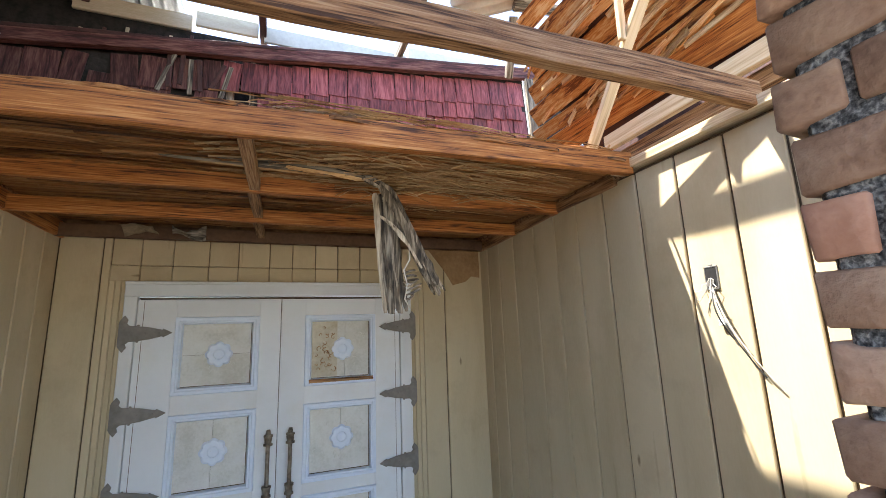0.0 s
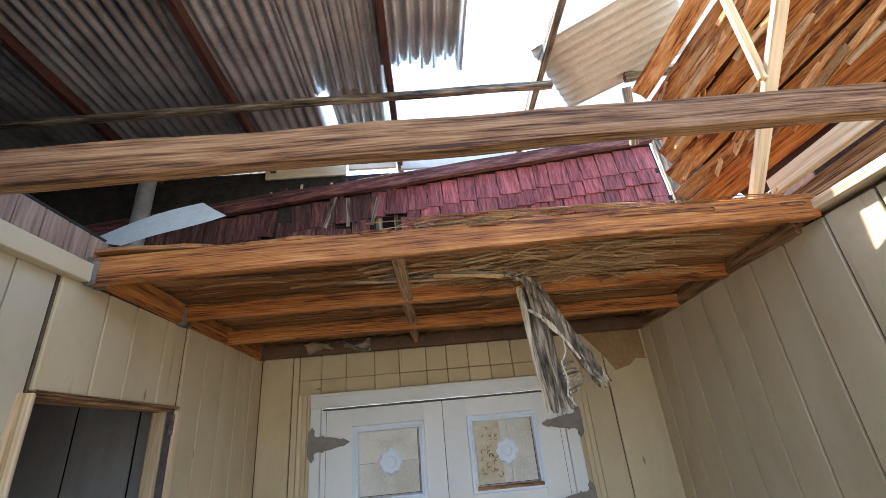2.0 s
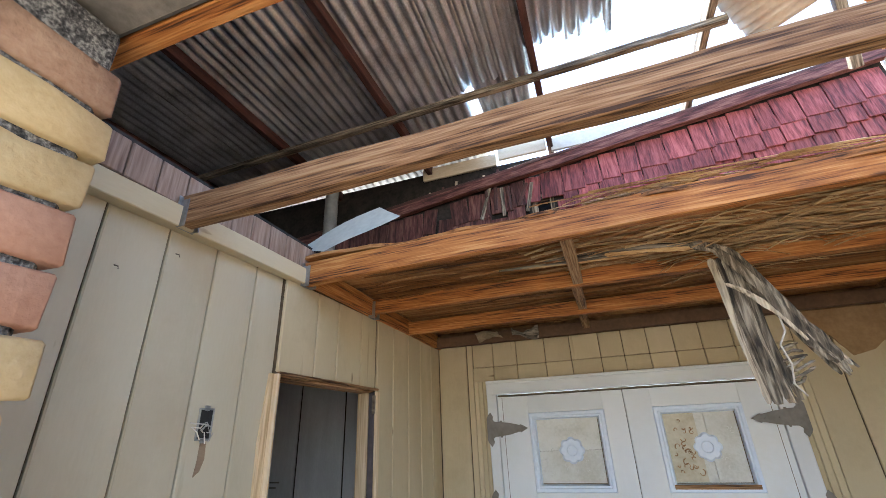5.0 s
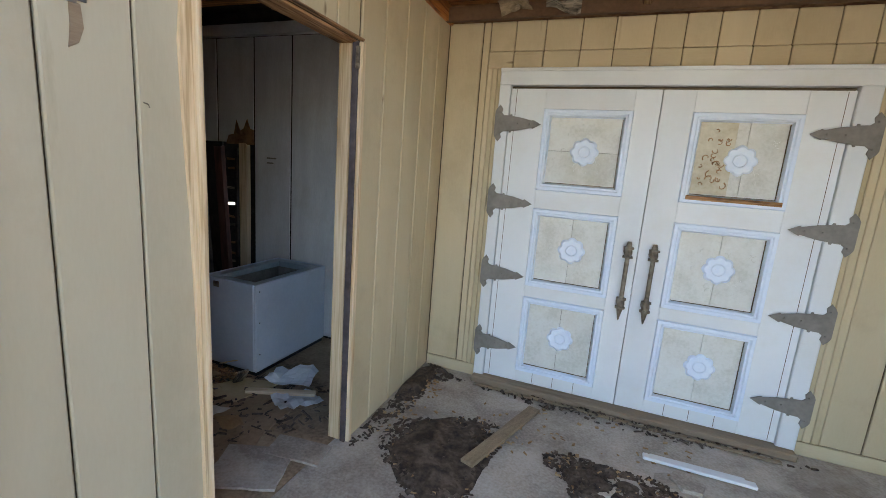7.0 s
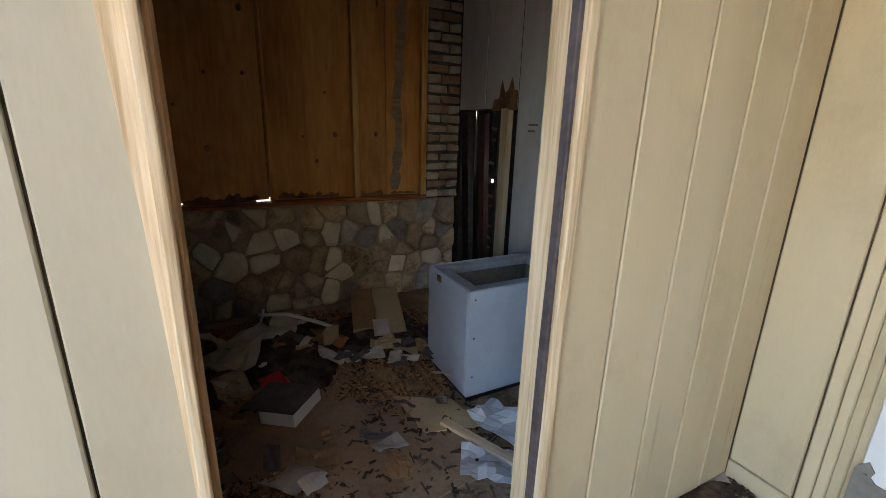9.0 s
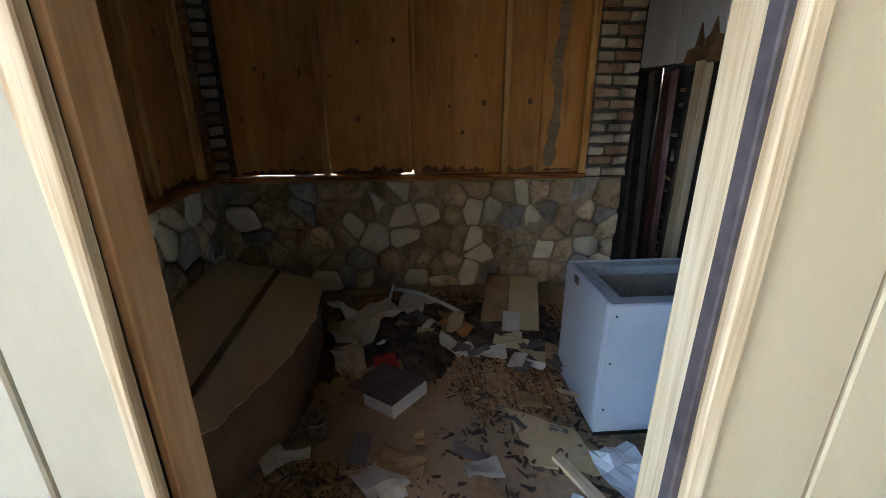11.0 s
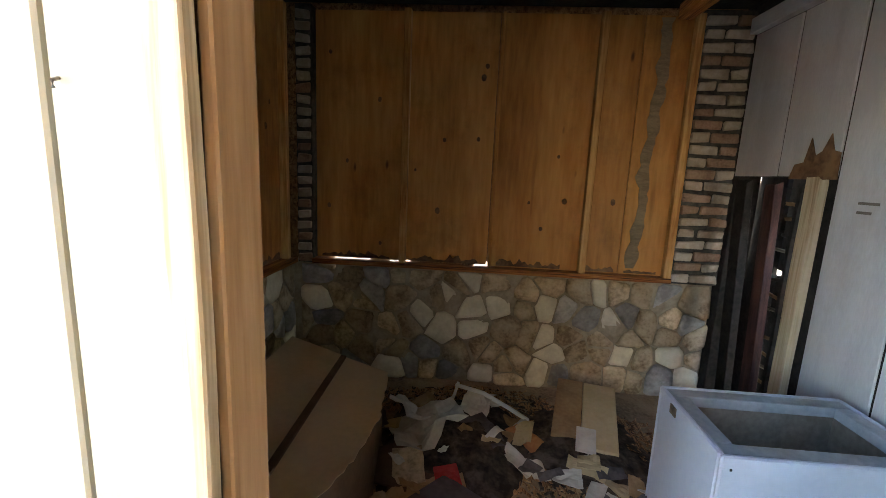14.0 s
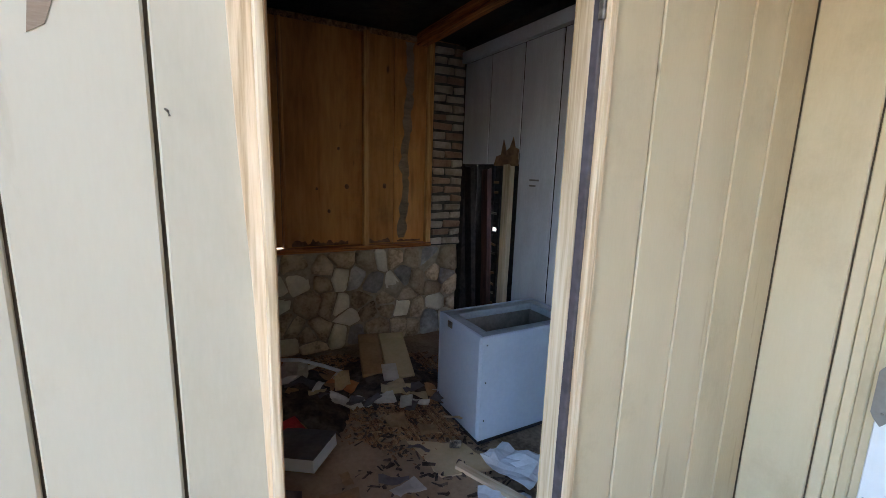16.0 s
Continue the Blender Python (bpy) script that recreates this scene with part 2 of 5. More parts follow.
    "ground": material("dry_gravel_ground", [(0.24, 0.20, 0.15), (0.36, 0.31, 0.24)], 0.8, rough=0.95, bump=0.5, fine=30),
    "mulch": material("dark_mulch", [(0.03, 0.02, 0.014), (0.08, 0.055, 0.038), (0.15, 0.11, 0.08)], 12.0, rough=0.95, bump=0.5),
    # white enamel with the reflected sky's blue mixed into its base colour
    "enamel": material("white_enamel", [(0.47, 0.535, 0.64), (0.54, 0.60, 0.69)], 2.0, rough=0.35, bump=0.05, vary=0.02, stain=(0.55, 0.52, 0.46), stain_amount=0.25),
    "gasket": material("pale_blue_liner", [(0.28, 0.32, 0.35), (0.42, 0.455, 0.48)], 5.0, rough=0.5, bump=0.1, stain=(0.3, 0.27, 0.22)),
    "liner": material("grimy_liner", [(0.16, 0.14, 0.11), (0.28, 0.25, 0.2)], 4.0, rough=0.6, bump=0.2),
    "coolwall": material("cool_white_panel", [(0.55, 0.56, 0.585), (0.66, 0.67, 0.69)], 2.0, (0.8, 4, 4), 0.5, 0.1, vary=0.04, stain=(0.42, 0.38, 0.33), stain_amount=0.4),
    # near black for burnt wood, and for shade painted in under the roof
    "char_shade": material("charred_and_shaded_wood", [(0.008, 0.007, 0.006), (0.03, 0.024, 0.02)], 12.0, rough=0.85, bump=0.9),
    # brown for real scorching and marks, and for a painted-in dark cavity
    "scorch_shade": material("scorched_and_shaded_brown", [(0.10, 0.05, 0.025), (0.24, 0.14, 0.07)], 8.0, rough=0.9, bump=0.5),
    "black": material("black_plastic", [(0.012, 0.012, 0.013), (0.03, 0.03, 0.03)], 8.0, rough=0.5, bump=0.1),
    "purple": material("plum_weatherstrip", [(0.05, 0.040, 0.043), (0.10, 0.082, 0.085)], 8.0, rough=0.7, bump=0.3),
    "steel": material("dull_steel_box", [(0.20, 0.20, 0.20), (0.38, 0.38, 0.37)], 12.0, rough=0.45, bump=0.2, metal=0.8),
    "cable": material("grey_cable", [(0.30, 0.28, 0.25), (0.45, 0.43, 0.4)], 20.0, rough=0.6, bump=0.1),
    "paper": material("dirty_paper", [(0.58, 0.53, 0.46), (0.74, 0.70, 0.63)], 6.0, rough=0.9, bump=0.2, vary=0.15, stain=(0.35, 0.26, 0.18)),
    "card": material("brown_cardboard", [(0.30, 0.18, 0.085), (0.42, 0.27, 0.14)], 4.0, rough=0.9, bump=0.2, vary=0.15, stain=(0.2, 0.12, 0.06)),
    "buffcard": material("buff_board", [(0.52, 0.40, 0.22), (0.62, 0.49, 0.29)], 4.0, rough=0.85, bump=0.2),
    "mat": material("trodden_brown_board", [(0.22, 0.145, 0.085), (0.36, 0.25, 0.155), (0.43, 0.31, 0.20)], 2.5, rough=0.85, bump=0.3, fine=45, contrast=0.2, stain=(0.13, 0.08, 0.045), stain_amount=0.6),
    "cabinet": material("beige_laminate", [(0.62, 0.49, 0.345), (0.72, 0.58, 0.42)], 2.5, rough=0.6, bump=0.1, vary=0.03, stain=(0.36, 0.26, 0.165), stain_amount=0.5),
    "brownstrip": material("brown_strip", [(0.10, 0.055, 0.03), (0.16, 0.09, 0.05)], 6.0, rough=0.7),
    "darkcard": material("dark_mauve_card", [(0.10, 0.08, 0.08), (0.17, 0.14, 0.14)], 4.0, rough=0.7, bump=0.2),
    "redpaper": material("red_print", [(0.45, 0.03, 0.03), (0.55, 0.06, 0.05)], 6.0, rough=0.7),
    "orangepaper": material("orange_wrapper", [(0.48, 0.18, 0.06), (0.58, 0.26, 0.10)], 6.0, rough=0.7),
}


# ---- building helpers ----
def world_of(o):
    if o is None:
        return Matrix.Identity(4)
    return world_of(o.parent) @ o.matrix_parent_inverse @ o.matrix_basis


def place(ob, m=None, parent=None):
    ob.matrix_basis = m if m is not None else Matrix.Identity(4)
    if parent is not None:
        ob.parent = parent
        ob.matrix_parent_inverse = world_of(parent).inverted()
    return ob


def mesh_of(bm, name, mat, smooth=False):
    me = bpy.data.meshes.new(name)
    bm.to_mesh(me)
    bm.free()
    me.materials.append(M[mat])
    if smooth:
        me.polygons.foreach_set("use_smooth", [True] * len(me.polygons))
    return me


def part(name, bm, mat, parent=None, label="", m=None, smooth=False):
    ob = new(name, mesh_of(bm, name, mat, smooth))
    place(ob, m, parent)
    if label:
        tagged(ob, label)
    return ob


def thing(name, label, category, at=(0, 0, 0), group="", kind=""):
    e = new(name)
    e.empty_display_size = 0.1
    e.matrix_basis = Matrix.Translation(at)
    return tagged(e, label, category, group, kind)


def box_bm(lo, hi, bevel=0.0, bm=None):
    bm = bm or bmesh.new()
    lo, hi = Vector(lo), Vector(hi)
    r = bmesh.ops.create_cube(bm, size=1.0, matrix=Matrix.LocRotScale((lo + hi) / 2, None, hi - lo))
    if bevel > 0:
        edges = list({e for v in r["verts"] for e in v.link_edges})
        bmesh.ops.bevel(bm, geom=edges, offset=bevel, segments=1, affect="EDGES")
    return bm


def slab(name, lo, hi, mat, parent=None, bevel=0.004, label="", kind="", category=""):
    c = (Vector(lo) + Vector(hi)) / 2
    ob = part(name, box_bm(Vector(lo) - c, Vector(hi) - c, bevel), mat, parent, label, Matrix.Translation(c))
    return tagged(ob, label, category, "", kind)


boards = {}


def frame_of(p0, p1, up=(0, 0, 1)):
    p0, p1 = Vector(p0), Vector(p1)
    x = (p1 - p0).normalized()
    up = Vector(up)
    if abs(x.dot(up)) > 0.97:
        up = Vector((0, 1, 0))
    y = up.cross(x).normalized()
    z = x.cross(y)
    m = Matrix((x, y, z)).transposed().to_4x4()
    m.translation = (p0 + p1) / 2
    return m


def board(name, p0, p1, wide, high, mat, parent=None, up=(0, 0, 1), bevel=0.003, rough_end=0.0, label="", wavy=0.0):
    """A length of timber from p0 to p1, its own x along the grain; worn boards get uneven ends and edges."""
    length = round((Vector(p1) - Vector(p0)).length, 3)
    key = (name, length, wide, high, mat, bevel, rough_end, wavy)
    if key not in boards or rough_end or wavy:
        bm = box_bm((-length / 2, -wide / 2, -high / 2), (length / 2, wide / 2, high / 2), min(bevel, wide * 0.3, high * 0.3))
        if rough_end or wavy:
            rnd = random.Random(len(boards) + 5)
            cuts = max(2, int(length / 0.12))
            for i in range(1, cuts):
                x = -length / 2 + length * i / cuts
                bmesh.ops.bisect_plane(bm, geom=bm.verts[:] + bm.edges[:] + bm.faces[:], plane_co=(x, 0, 0), plane_no=(1, 0, 0))
            seed = rnd.uniform(0, 90)
            for v in bm.verts:
                if abs(v.co.x) > length / 2 - 0.01 and rough_end:
                    v.co.x += rnd.uniform(-rough_end, rough_end * 0.2) * (1 if v.co.x > 0 else -1)
                if wavy:
                    v.co.z += wavy * noise.noise((v.co.x * 2.1 + seed, v.co.y * 3, 0.3 + (0.5 if v.co.z > 0 else 0)))
                    v.co.y += wavy * noise.noise((v.co.x * 1.7 + seed, 5.1, v.co.z * 3))
        boards[key] = mesh_of(bm, name, mat)
    ob = new(name, boards[key])
    place(ob, frame_of(p0, p1, up), parent)
    if label:
        tagged(ob, label)
    return ob


def tube_bm(points, radius, sides=6, bm=None, taper=1.0):
    bm = bm or bmesh.new()
    pts = [Vector(p) for p in points]
    rings = []
    for i, p in enumerate(pts):
        d = (pts[min(i + 1, len(pts) - 1)] - pts[max(i - 1, 0)]).normalized()
        a = d.orthogonal().normalized()
        b = d.cross(a)
        r = radius * (1 + (taper - 1) * i / (len(pts) - 1))
        rings.append([bm.verts.new(p + r * (math.cos(2 * math.pi * k / sides) * a + math.sin(2 * math.pi * k / sides) * b)) for k in range(sides)])
    for r0, r1 in zip(rings, rings[1:]):
        for k in range(sides):
            bm.faces.new((r0[k], r0[(k + 1) % sides], r1[(k + 1) % sides], r1[k]))
    bm.faces.new(rings[0][::-1])
    bm.faces.new(rings[-1])
    return bm


def prism_bm(outline, depth, bm=None, dome=0.0):
    """An outline in x, z pushed out along -y by depth; dome lifts the middle for stones."""
    bm = bm or bmesh.new()
    back = [bm.verts.new((x, 0, z)) for x, z in outline]
    cx, cz = sum(p[0] for p in outline) / len(outline), sum(p[1] for p in outline) / len(outline)
    rim = [bm.verts.new((x, -depth * (0.55 if dome else 1.0), z)) for x, z in outline]
    n = len(outline)
    for i in range(n):
        bm.faces.new((back[i], back[(i + 1) % n], rim[(i + 1) % n], rim[i]))
    if dome:
        inner = [bm.verts.new((cx + (x - cx) * 0.72, -depth, cz + (z - cz) * 0.72)) for x, z in outline]
        for i in range(n):
            bm.faces.new((rim[i], rim[(i + 1) % n], inner[(i + 1) % n], inner[i]))
        bm.faces.new(inner)
    else:
        bm.faces.new(rim)
    bm.faces.new(back[::-1])
    bmesh.ops.recalc_face_normals(bm, faces=bm.faces[:])
    return bm


def structure(name, lo, hi, mat, label="", bevel=0.0):
    return slab(name, lo, hi, mat, None, bevel, label, "structure")


# ---- setting: floors, walls ----
structure("ground", (-600, -600, -0.30), (600, 600, -0.08), "ground", "dry gravelly ground around the house")
structure("floor_porch", (-1.40, -0.6, -0.08), (1.84, 3.6, 0.0), "concrete", "dusty stained concrete porch slab")
structure("floor_room", (-4.0, 0.4, -0.08), (-1.405, 3.6, -0.002), "dirt", "dirty brown floor of the side room")

# wall between porch and side room: opening y 1.49 to 2.34, z to 2.055
LX = -1.345
LX_NEAR, LX_OVER = -1.372, -1.354
wall_left = structure("wall_left", (-1.452, 0.40, 0.0), (LX_NEAR, 1.487, 2.64), "groove", "tan grooved plywood siding wall beside the doorway")
slab("wall_core", (-1.452, 2.345, 0.0), (LX, 3.56, 2.48), "groove", wall_left)
slab("wall_core", (-1.452, 1.488, 2.06), (LX_OVER, 2.343, 2.62), "groove", wall_left)


def siding(parent, axis, plane, edges, spans, mat, face, gap=0.008, thick=0.016):
    """Upright grooved boards on a wall. axis: the way along the wall; face: the side that they look to."""
    for (a, b), (z0, z1) in zip(zip(edges, edges[1:]), spans):
        c = (a + b) / 2
        w = b - a - gap
        off = plane + face * thick / 2
        if axis == "y":
            board("siding_board", (off, c, z0), (off, c, z1), w, thick, mat, parent, (1, 0, 0), 0.004)
        else:
            board("siding_board", (c, off, z0), (c, off, z1), w, thick, mat, parent, (0, 1, 0), 0.004)


edges_l = [0.40, 0.51, 0.71, 0.915, 1.113, 1.32, 1.485]
siding(wall_left, "y", LX_NEAR, edges_l, [(0.01, 2.475)] * 6, "siding_grey", 1, 0.007)
edges_o = [1.486, 1.735, 1.92, 2.165, 2.342]
siding(wall_left, "y", LX_OVER, edges_o, [(2.07, 2.475)] * 4, "siding", 1)
edges_n = [2.345, 2.567, 2.81, 3.03, 3.25, 3.447]
siding(wall_left, "y", LX, edges_n, [(0.01, 2.475)] * 5, "siding", 1, 0.009)

# double-door wall, opening x -0.85 to 0.94
DY = 3.455
wall_door = structure("wall_door", (-1.452, DY + 0.002, 0.0), (-0.93, 3.60, 2.52), "groove", "tan grooved siding wall round the double door")
slab("wall_core", (1.04, DY + 0.002, 0), (1.84, 3.60, 2.52), "groove", wall_door)
slab("wall_core", (-0.928, DY + 0.002, 2.16), (1.038, 3.60, 2.52), "groove", wall_door)
siding(wall_door, "x", DY, [-1.328, -1.087, -1.035], [(0.09, 2.475)] * 2, "siding", -1)
siding(wall_door, "x", DY, [-1.035, -1.00, -0.965, -0.932], [(0.09, 2.29)] * 3, "siding", -1, 0.0015, 0.024)
siding(wall_door, "x", DY, [1.042, 1.08, 1.12, 1.16], [(0.09, 2.29)] * 3, "siding", -1, 0.0015, 0.024)
siding(wall_door, "x", DY, [1.16, 1.36, 1.732], [(0.09, 2.475)] * 2, "siding", -1)
top_edges = [-1.035, -0.867, -0.677, -0.455, -0.263, -0.051, 0.112, 0.282, 0.452, 0.628, 0.818, 0.981, 1.16]
siding(wall_door, "x", DY, top_edges, [(2.292, 2.475)] * 12, "siding", -1, 0.004)
for a, b in zip(top_edges, top_edges[1:]):
    slab("trim_board", (a + 0.002, DY - 0.026, 2.182), (b - 0.002, DY, 2.288), "siding", wall_door)
slab("baseboard", (-1.325, DY - 0.02, 0.0), (-0.935, DY, 0.085), "siding", wall_door)
slab("baseboard", (1.045, DY - 0.02, 0.0), (1.720, DY, 0.085), "siding", wall_door)

# right porch wall
RX = 1.736
wall_right = structure("wall_right", (RX, 0.30, 0.0), (1.85, 3.4565, 2.56), "groove", "tan grooved siding wall with a sunlit patch")
edges_r = [0.30, 0.50, 0.68, 0.895, 1.125, 1.365, 1.60, 1.85, 2.09, 2.32, 2.57, 2.86, 3.10, 3.30, 3.452]
siding(wall_right, "y", RX, edges_r, [(0.01, 2.545)] * 14, "siding", -1, 0.012)
board("trim_board", (RX - 0.008, 0.75, 2.595), (RX - 0.008, 1.72, 2.595), 0.10, 0.045, "pale", wall_right, wavy=0.006, label="pale bare top plate")
board("trim_board", (RX - 0.02, 1.72, 2.555), (RX - 0.02, 3.42, 2.50), 0.05, 0.06, "beam_grey", wall_right, wavy=0.008)

# added blocks close light slits; the browner one imitates a dark cavity
slab("wall_cap", (1.70, 1.74, 2.545), (1.85, 3.60, 2.64), "beam_grey", wall_right)
slab("wall_cap", (-1.46, 3.445, 2.476), (1.70, 3.60, 2.64), "scorch_shade", wall_door)
slab("wall_cap", (-1.452, 2.345, 2.478), (-1.33, 3.45, 2.64), "beam_grey", wall_left)

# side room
# near-black core so that the gaps between the white panels look dark
north = structure("wall_room_north", (-3.12, 3.452, 0.0), (-1.455, 3.60, 2.645), "char_shade", "cool white panelled wall of the side room")
slab("wall_core", (-4.05, 3.452, 0.0), (-3.84, 3.60, 2.645), "char_shade", north)
slab("wall_core", (-3.84, 3.452, 1.60), (-3.12, 3.60, 2.645), "char_shade", north)
# charred outer boards behind the burnt opening, with small gaps to the daylight
for i, (a, b, z0, z1) in enumerate(((-3.86, -3.60, 0.0, 1.69), (-3.63, -3.41, 0.0, 1.02), (-3.63, -3.41, 1.04, 1.69), (-3.44, -3.27, 0.0, 0.86), (-3.44, -3.25, 0.885, 1.27), (-3.44, -3.26, 1.31, 1.69), (-3.28, -3.11, 0.0, 1.12), (-3.27, -3.11, 1.21, 1.69))):
    deep = 3.618 + 0.034 * (i in (1, 2, 6, 7))
    board("burnt_board", ((a + b) / 2, deep, z0), ((a + b) / 2, deep, z1), b - a, 0.03, "char_shade", north, (0, 1, 0), wavy=0.006, rough_end=0.02)
structure("wall_room_back", (-4.05, 0.30, 0.0), (-3.93, 3.45, 0.86), "stone_bed", "fieldstone and mortar base of the room wall")
structure("wall_room_south", (-3.92, 0.30, 0.0), (-1.46, 0.47, 0.86), "stone_bed", "fieldstone base of the room's side wall")
upper = structure("wall_room_upper", (-4.10, 0.25, 0.862), (-3.99, 0.72, 2.645), "beam_grey", "outer boarding behind the plywood, gaping at the sill")
slab("boarding", (-4.10, 0.721, 0.912), (-3.99, 1.899, 2.645), "beam_grey", upper)
slab("boarding", (-4.10, 1.02, 0.862), (-3.99, 1.14, 0.911), "beam_grey", upper)
slab("boarding", (-4.10, 1.32, 0.862), (-3.99, 1.80, 0.911), "beam_grey", upper)
slab("boarding", (-4.10, 1.90, 0.862), (-3.99, 3.45, 2.645), "beam_grey", upper)
structure("wall_room_upper_south", (-3.985, 0.25, 0.862), (-1.46, 0.40, 2.645), "beam_grey", "outer boarding behind the side plywood")
structure("ceiling_room", (-4.10, 0.25, 2.645), (-1.36, 3.60, 2.70), "char_shade", "dark boarded ceiling of the side room")

# ---- front piers, header ----
for name, x0, x1, inner in (("brick_pier", -1.31, -0.862, -0.862), ("brick_pier", 0.760, 1.25, 0.760)):
    pier = thing(name, "rough adobe brick pier with thick grey mortar", "pier", ((x0 + x1) / 2, 0.08, 0), "porch piers")
    side = -1 if inner > 0 else 1
    part("mortar_core", box_bm((x0, -0.23, 0), (x1, 0.37, 2.54), 0.01), "mortar", pier)
    rnd = random.Random(3 if inner > 0 else 4)
    course = 0.098 if inner < 0 else 0.1030
    for c in range(int(2.52 / course)):
        z = 0.045 + c * course
        shift = 0.0 if c % 2 else (0.17 if inner > 0 else 0.03)
        y = -0.27 - shift
        while y < 0.38:
            y1 = min(y + 0.36, 0.393 + rnd.uniform(-0.006, 0.012))
            lo, hi = max(y, -0.26), y1
            y += 0.375
            if hi - lo < 0.05:
                continue
            bm = bmesh.new()
            bmesh.ops.create_cube(bm, size=1, matrix=Matrix.Diagonal((0.10, hi - lo, course - 0.017, 1)))
            bmesh.ops.subdivide_edges(bm, edges=[e for e in bm.edges if abs(e.verts[0].co.y - e.verts[1].co.y) > 0.01], cuts=2)
            bmesh.ops.bevel(bm, geom=bm.edges[:], offset=0.005, segments=1, affect="EDGES")
            for v in bm.verts:
                v.co += Vector(noise.noise_vector(v.co * 11 + Vector((c * 3.1, lo * 7, inner)))) * 0.013
            look_of = rnd.random()
            if inner > 0:
                mat = "brick" if look_of < 0.85 else "brick_pink"
            else:
                mat = ("brick_buff", "brick_pink", "brick_pink", "brick_buff")[(c + 1) % 4] if look_of < 0.8 else "brick"
            part("brick", bm, mat, pier, "", Matrix.Translation((inner - side * 0.038, (lo + hi) / 2, z)), True)
        # end bricks that show on the porch side
        for k in range(2):
            w = 0.19
            cx = inner - side * (0.13 + k * 0.215 + (0.06 if c % 2 else 0.0))
            bm = box_bm((-w / 2, -0.03, -0.038), (w / 2, 0.03, 0.042), 0.01)
            part("brick", bm, "brick_pink" if inner < 0 and rnd.random() < 0.5 else "brick", pier, "", Matrix.Translation((cx, 0.358, z)))
header = thing("porch_header", "brown stuccoed header beam over the porch entry", "beam", (0, 0.1, 2.56), kind="structure")
hb = box_bm((-1.46, -0.24, 2.56), (1.85, 0.385, 2.80), 0.012)
part("stucco", hb, "stucco", header)
board("edge_board", (-1.34, 0.412, 2.64), (1.70, 0.412, 2.66), 0.045, 0.16, "beam", header, wavy=0.006, label="worn brown edge board")

# unseen walls, added; the upper one darkens the roof space from the front
structure("front_parapet", (-4.20, -0.10, 2.802), (-1.0, 0.20, 4.06), "stucco", "unseen stucco wall added to keep daylight out of the roof space")
structure("front_room_wall", (-4.20, -0.10, 0.0), (-1.465, 0.20, 2.80), "stucco", "unseen brown stucco wall closing the front of the side room")

# ---- double door ----
casing = tagged(new("door_casing"), "cream-white painted casing round the double door", "door frame", kind="structure")
slab("side_casing", (-0.93, 3.392, 0.0), (-0.856, 3.455, 2.165), "white", casing)
slab("side_casing", (0.946, 3.392, 0.0), (1.04, 3.455, 2.165), "white", casing)
slab("head_casing", (-0.93, 3.388, 2.075), (1.04, 3.455, 2.172), "white", casing)
slab("head_strip", (-0.93, 3.378, 2.155), (1.04, 3.388, 2.178), "white", casing)
slab("stop", (-0.854, 3.43, 2.060), (0.944, 3.50, 2.073), "groove", casing)
slab("backing", (-0.856, 3.47, 0.0), (0.946, 3.56, 2.06), "groove", casing)
sill = slab("door_sill", (-0.93, 3.33, 0.0), (1.04, 3.50, 0.045), "ledge", None, 0.008, "worn dark timber threshold under the double door", "structure")


def frame_bm(x0, x1, z0, z1, w, y_back, y_front, y_in):
    """A mitred moulding round a panel, stepping down to the panel."""
    bm = bmesh.new()
    rings = []
    for inset, y in ((0, y_back), (0.006, y_front), (w * 0.45, y_front), (w * 0.6, y_front + 0.006), (w * 0.8, y_front + 0.004), (w, y_in)):
        rings.append([bm.verts.new(p) for p in ((x0 + inset, y, z0 + inset), (x1 - inset, y, z0 + inset), (x1 - inset, y, z1 - inset), (x0 + inset, y, z1 - inset))])
    for a, b in zip(rings, rings[1:]):
        for i in range(4):
            bm.faces.new((a[i], a[(i + 1) % 4], b[(i + 1) % 4], b[i]))
    bmesh.ops.recalc_face_normals(bm, faces=bm.faces[:])
    return bm


def flower_bm(cx, cz, r, y):
    bm = bmesh.new()
    n = 64
    outer, mid, inner = [], [], []
    for i in range(n):
        a = 2 * math.pi * i / n
        rr = r * (0.86 + 0.14 * abs(math.cos(4 * a)))
        outer.append(bm.verts.new((cx + rr * math.cos(a), y, cz + rr * math.sin(a))))
        mid.append(bm.verts.new((cx + rr * 0.85 * math.cos(a), y - 0.009, cz + rr * 0.85 * math.sin(a))))
        inner.append(bm.verts.new((cx + r * 0.42 * math.cos(a), y - 0.006, cz + r * 0.42 * math.sin(a))))
    hub = [bm.verts.new((cx + r * 0.36 * math.cos(2 * math.pi * i / n), y - 0.001, cz + r * 0.36 * math.sin(2 * math.pi * i / n))) for i in range(n)]
    for i in range(n):
        j = (i + 1) % n
        for a, b in ((outer, mid), (mid, inner), (inner, hub)):
            bm.faces.new((a[i], a[j], b[j], b[i]))
    bm.faces.new(hub)
    bmesh.ops.recalc_face_normals(bm, faces=bm.faces[:])
    return bm


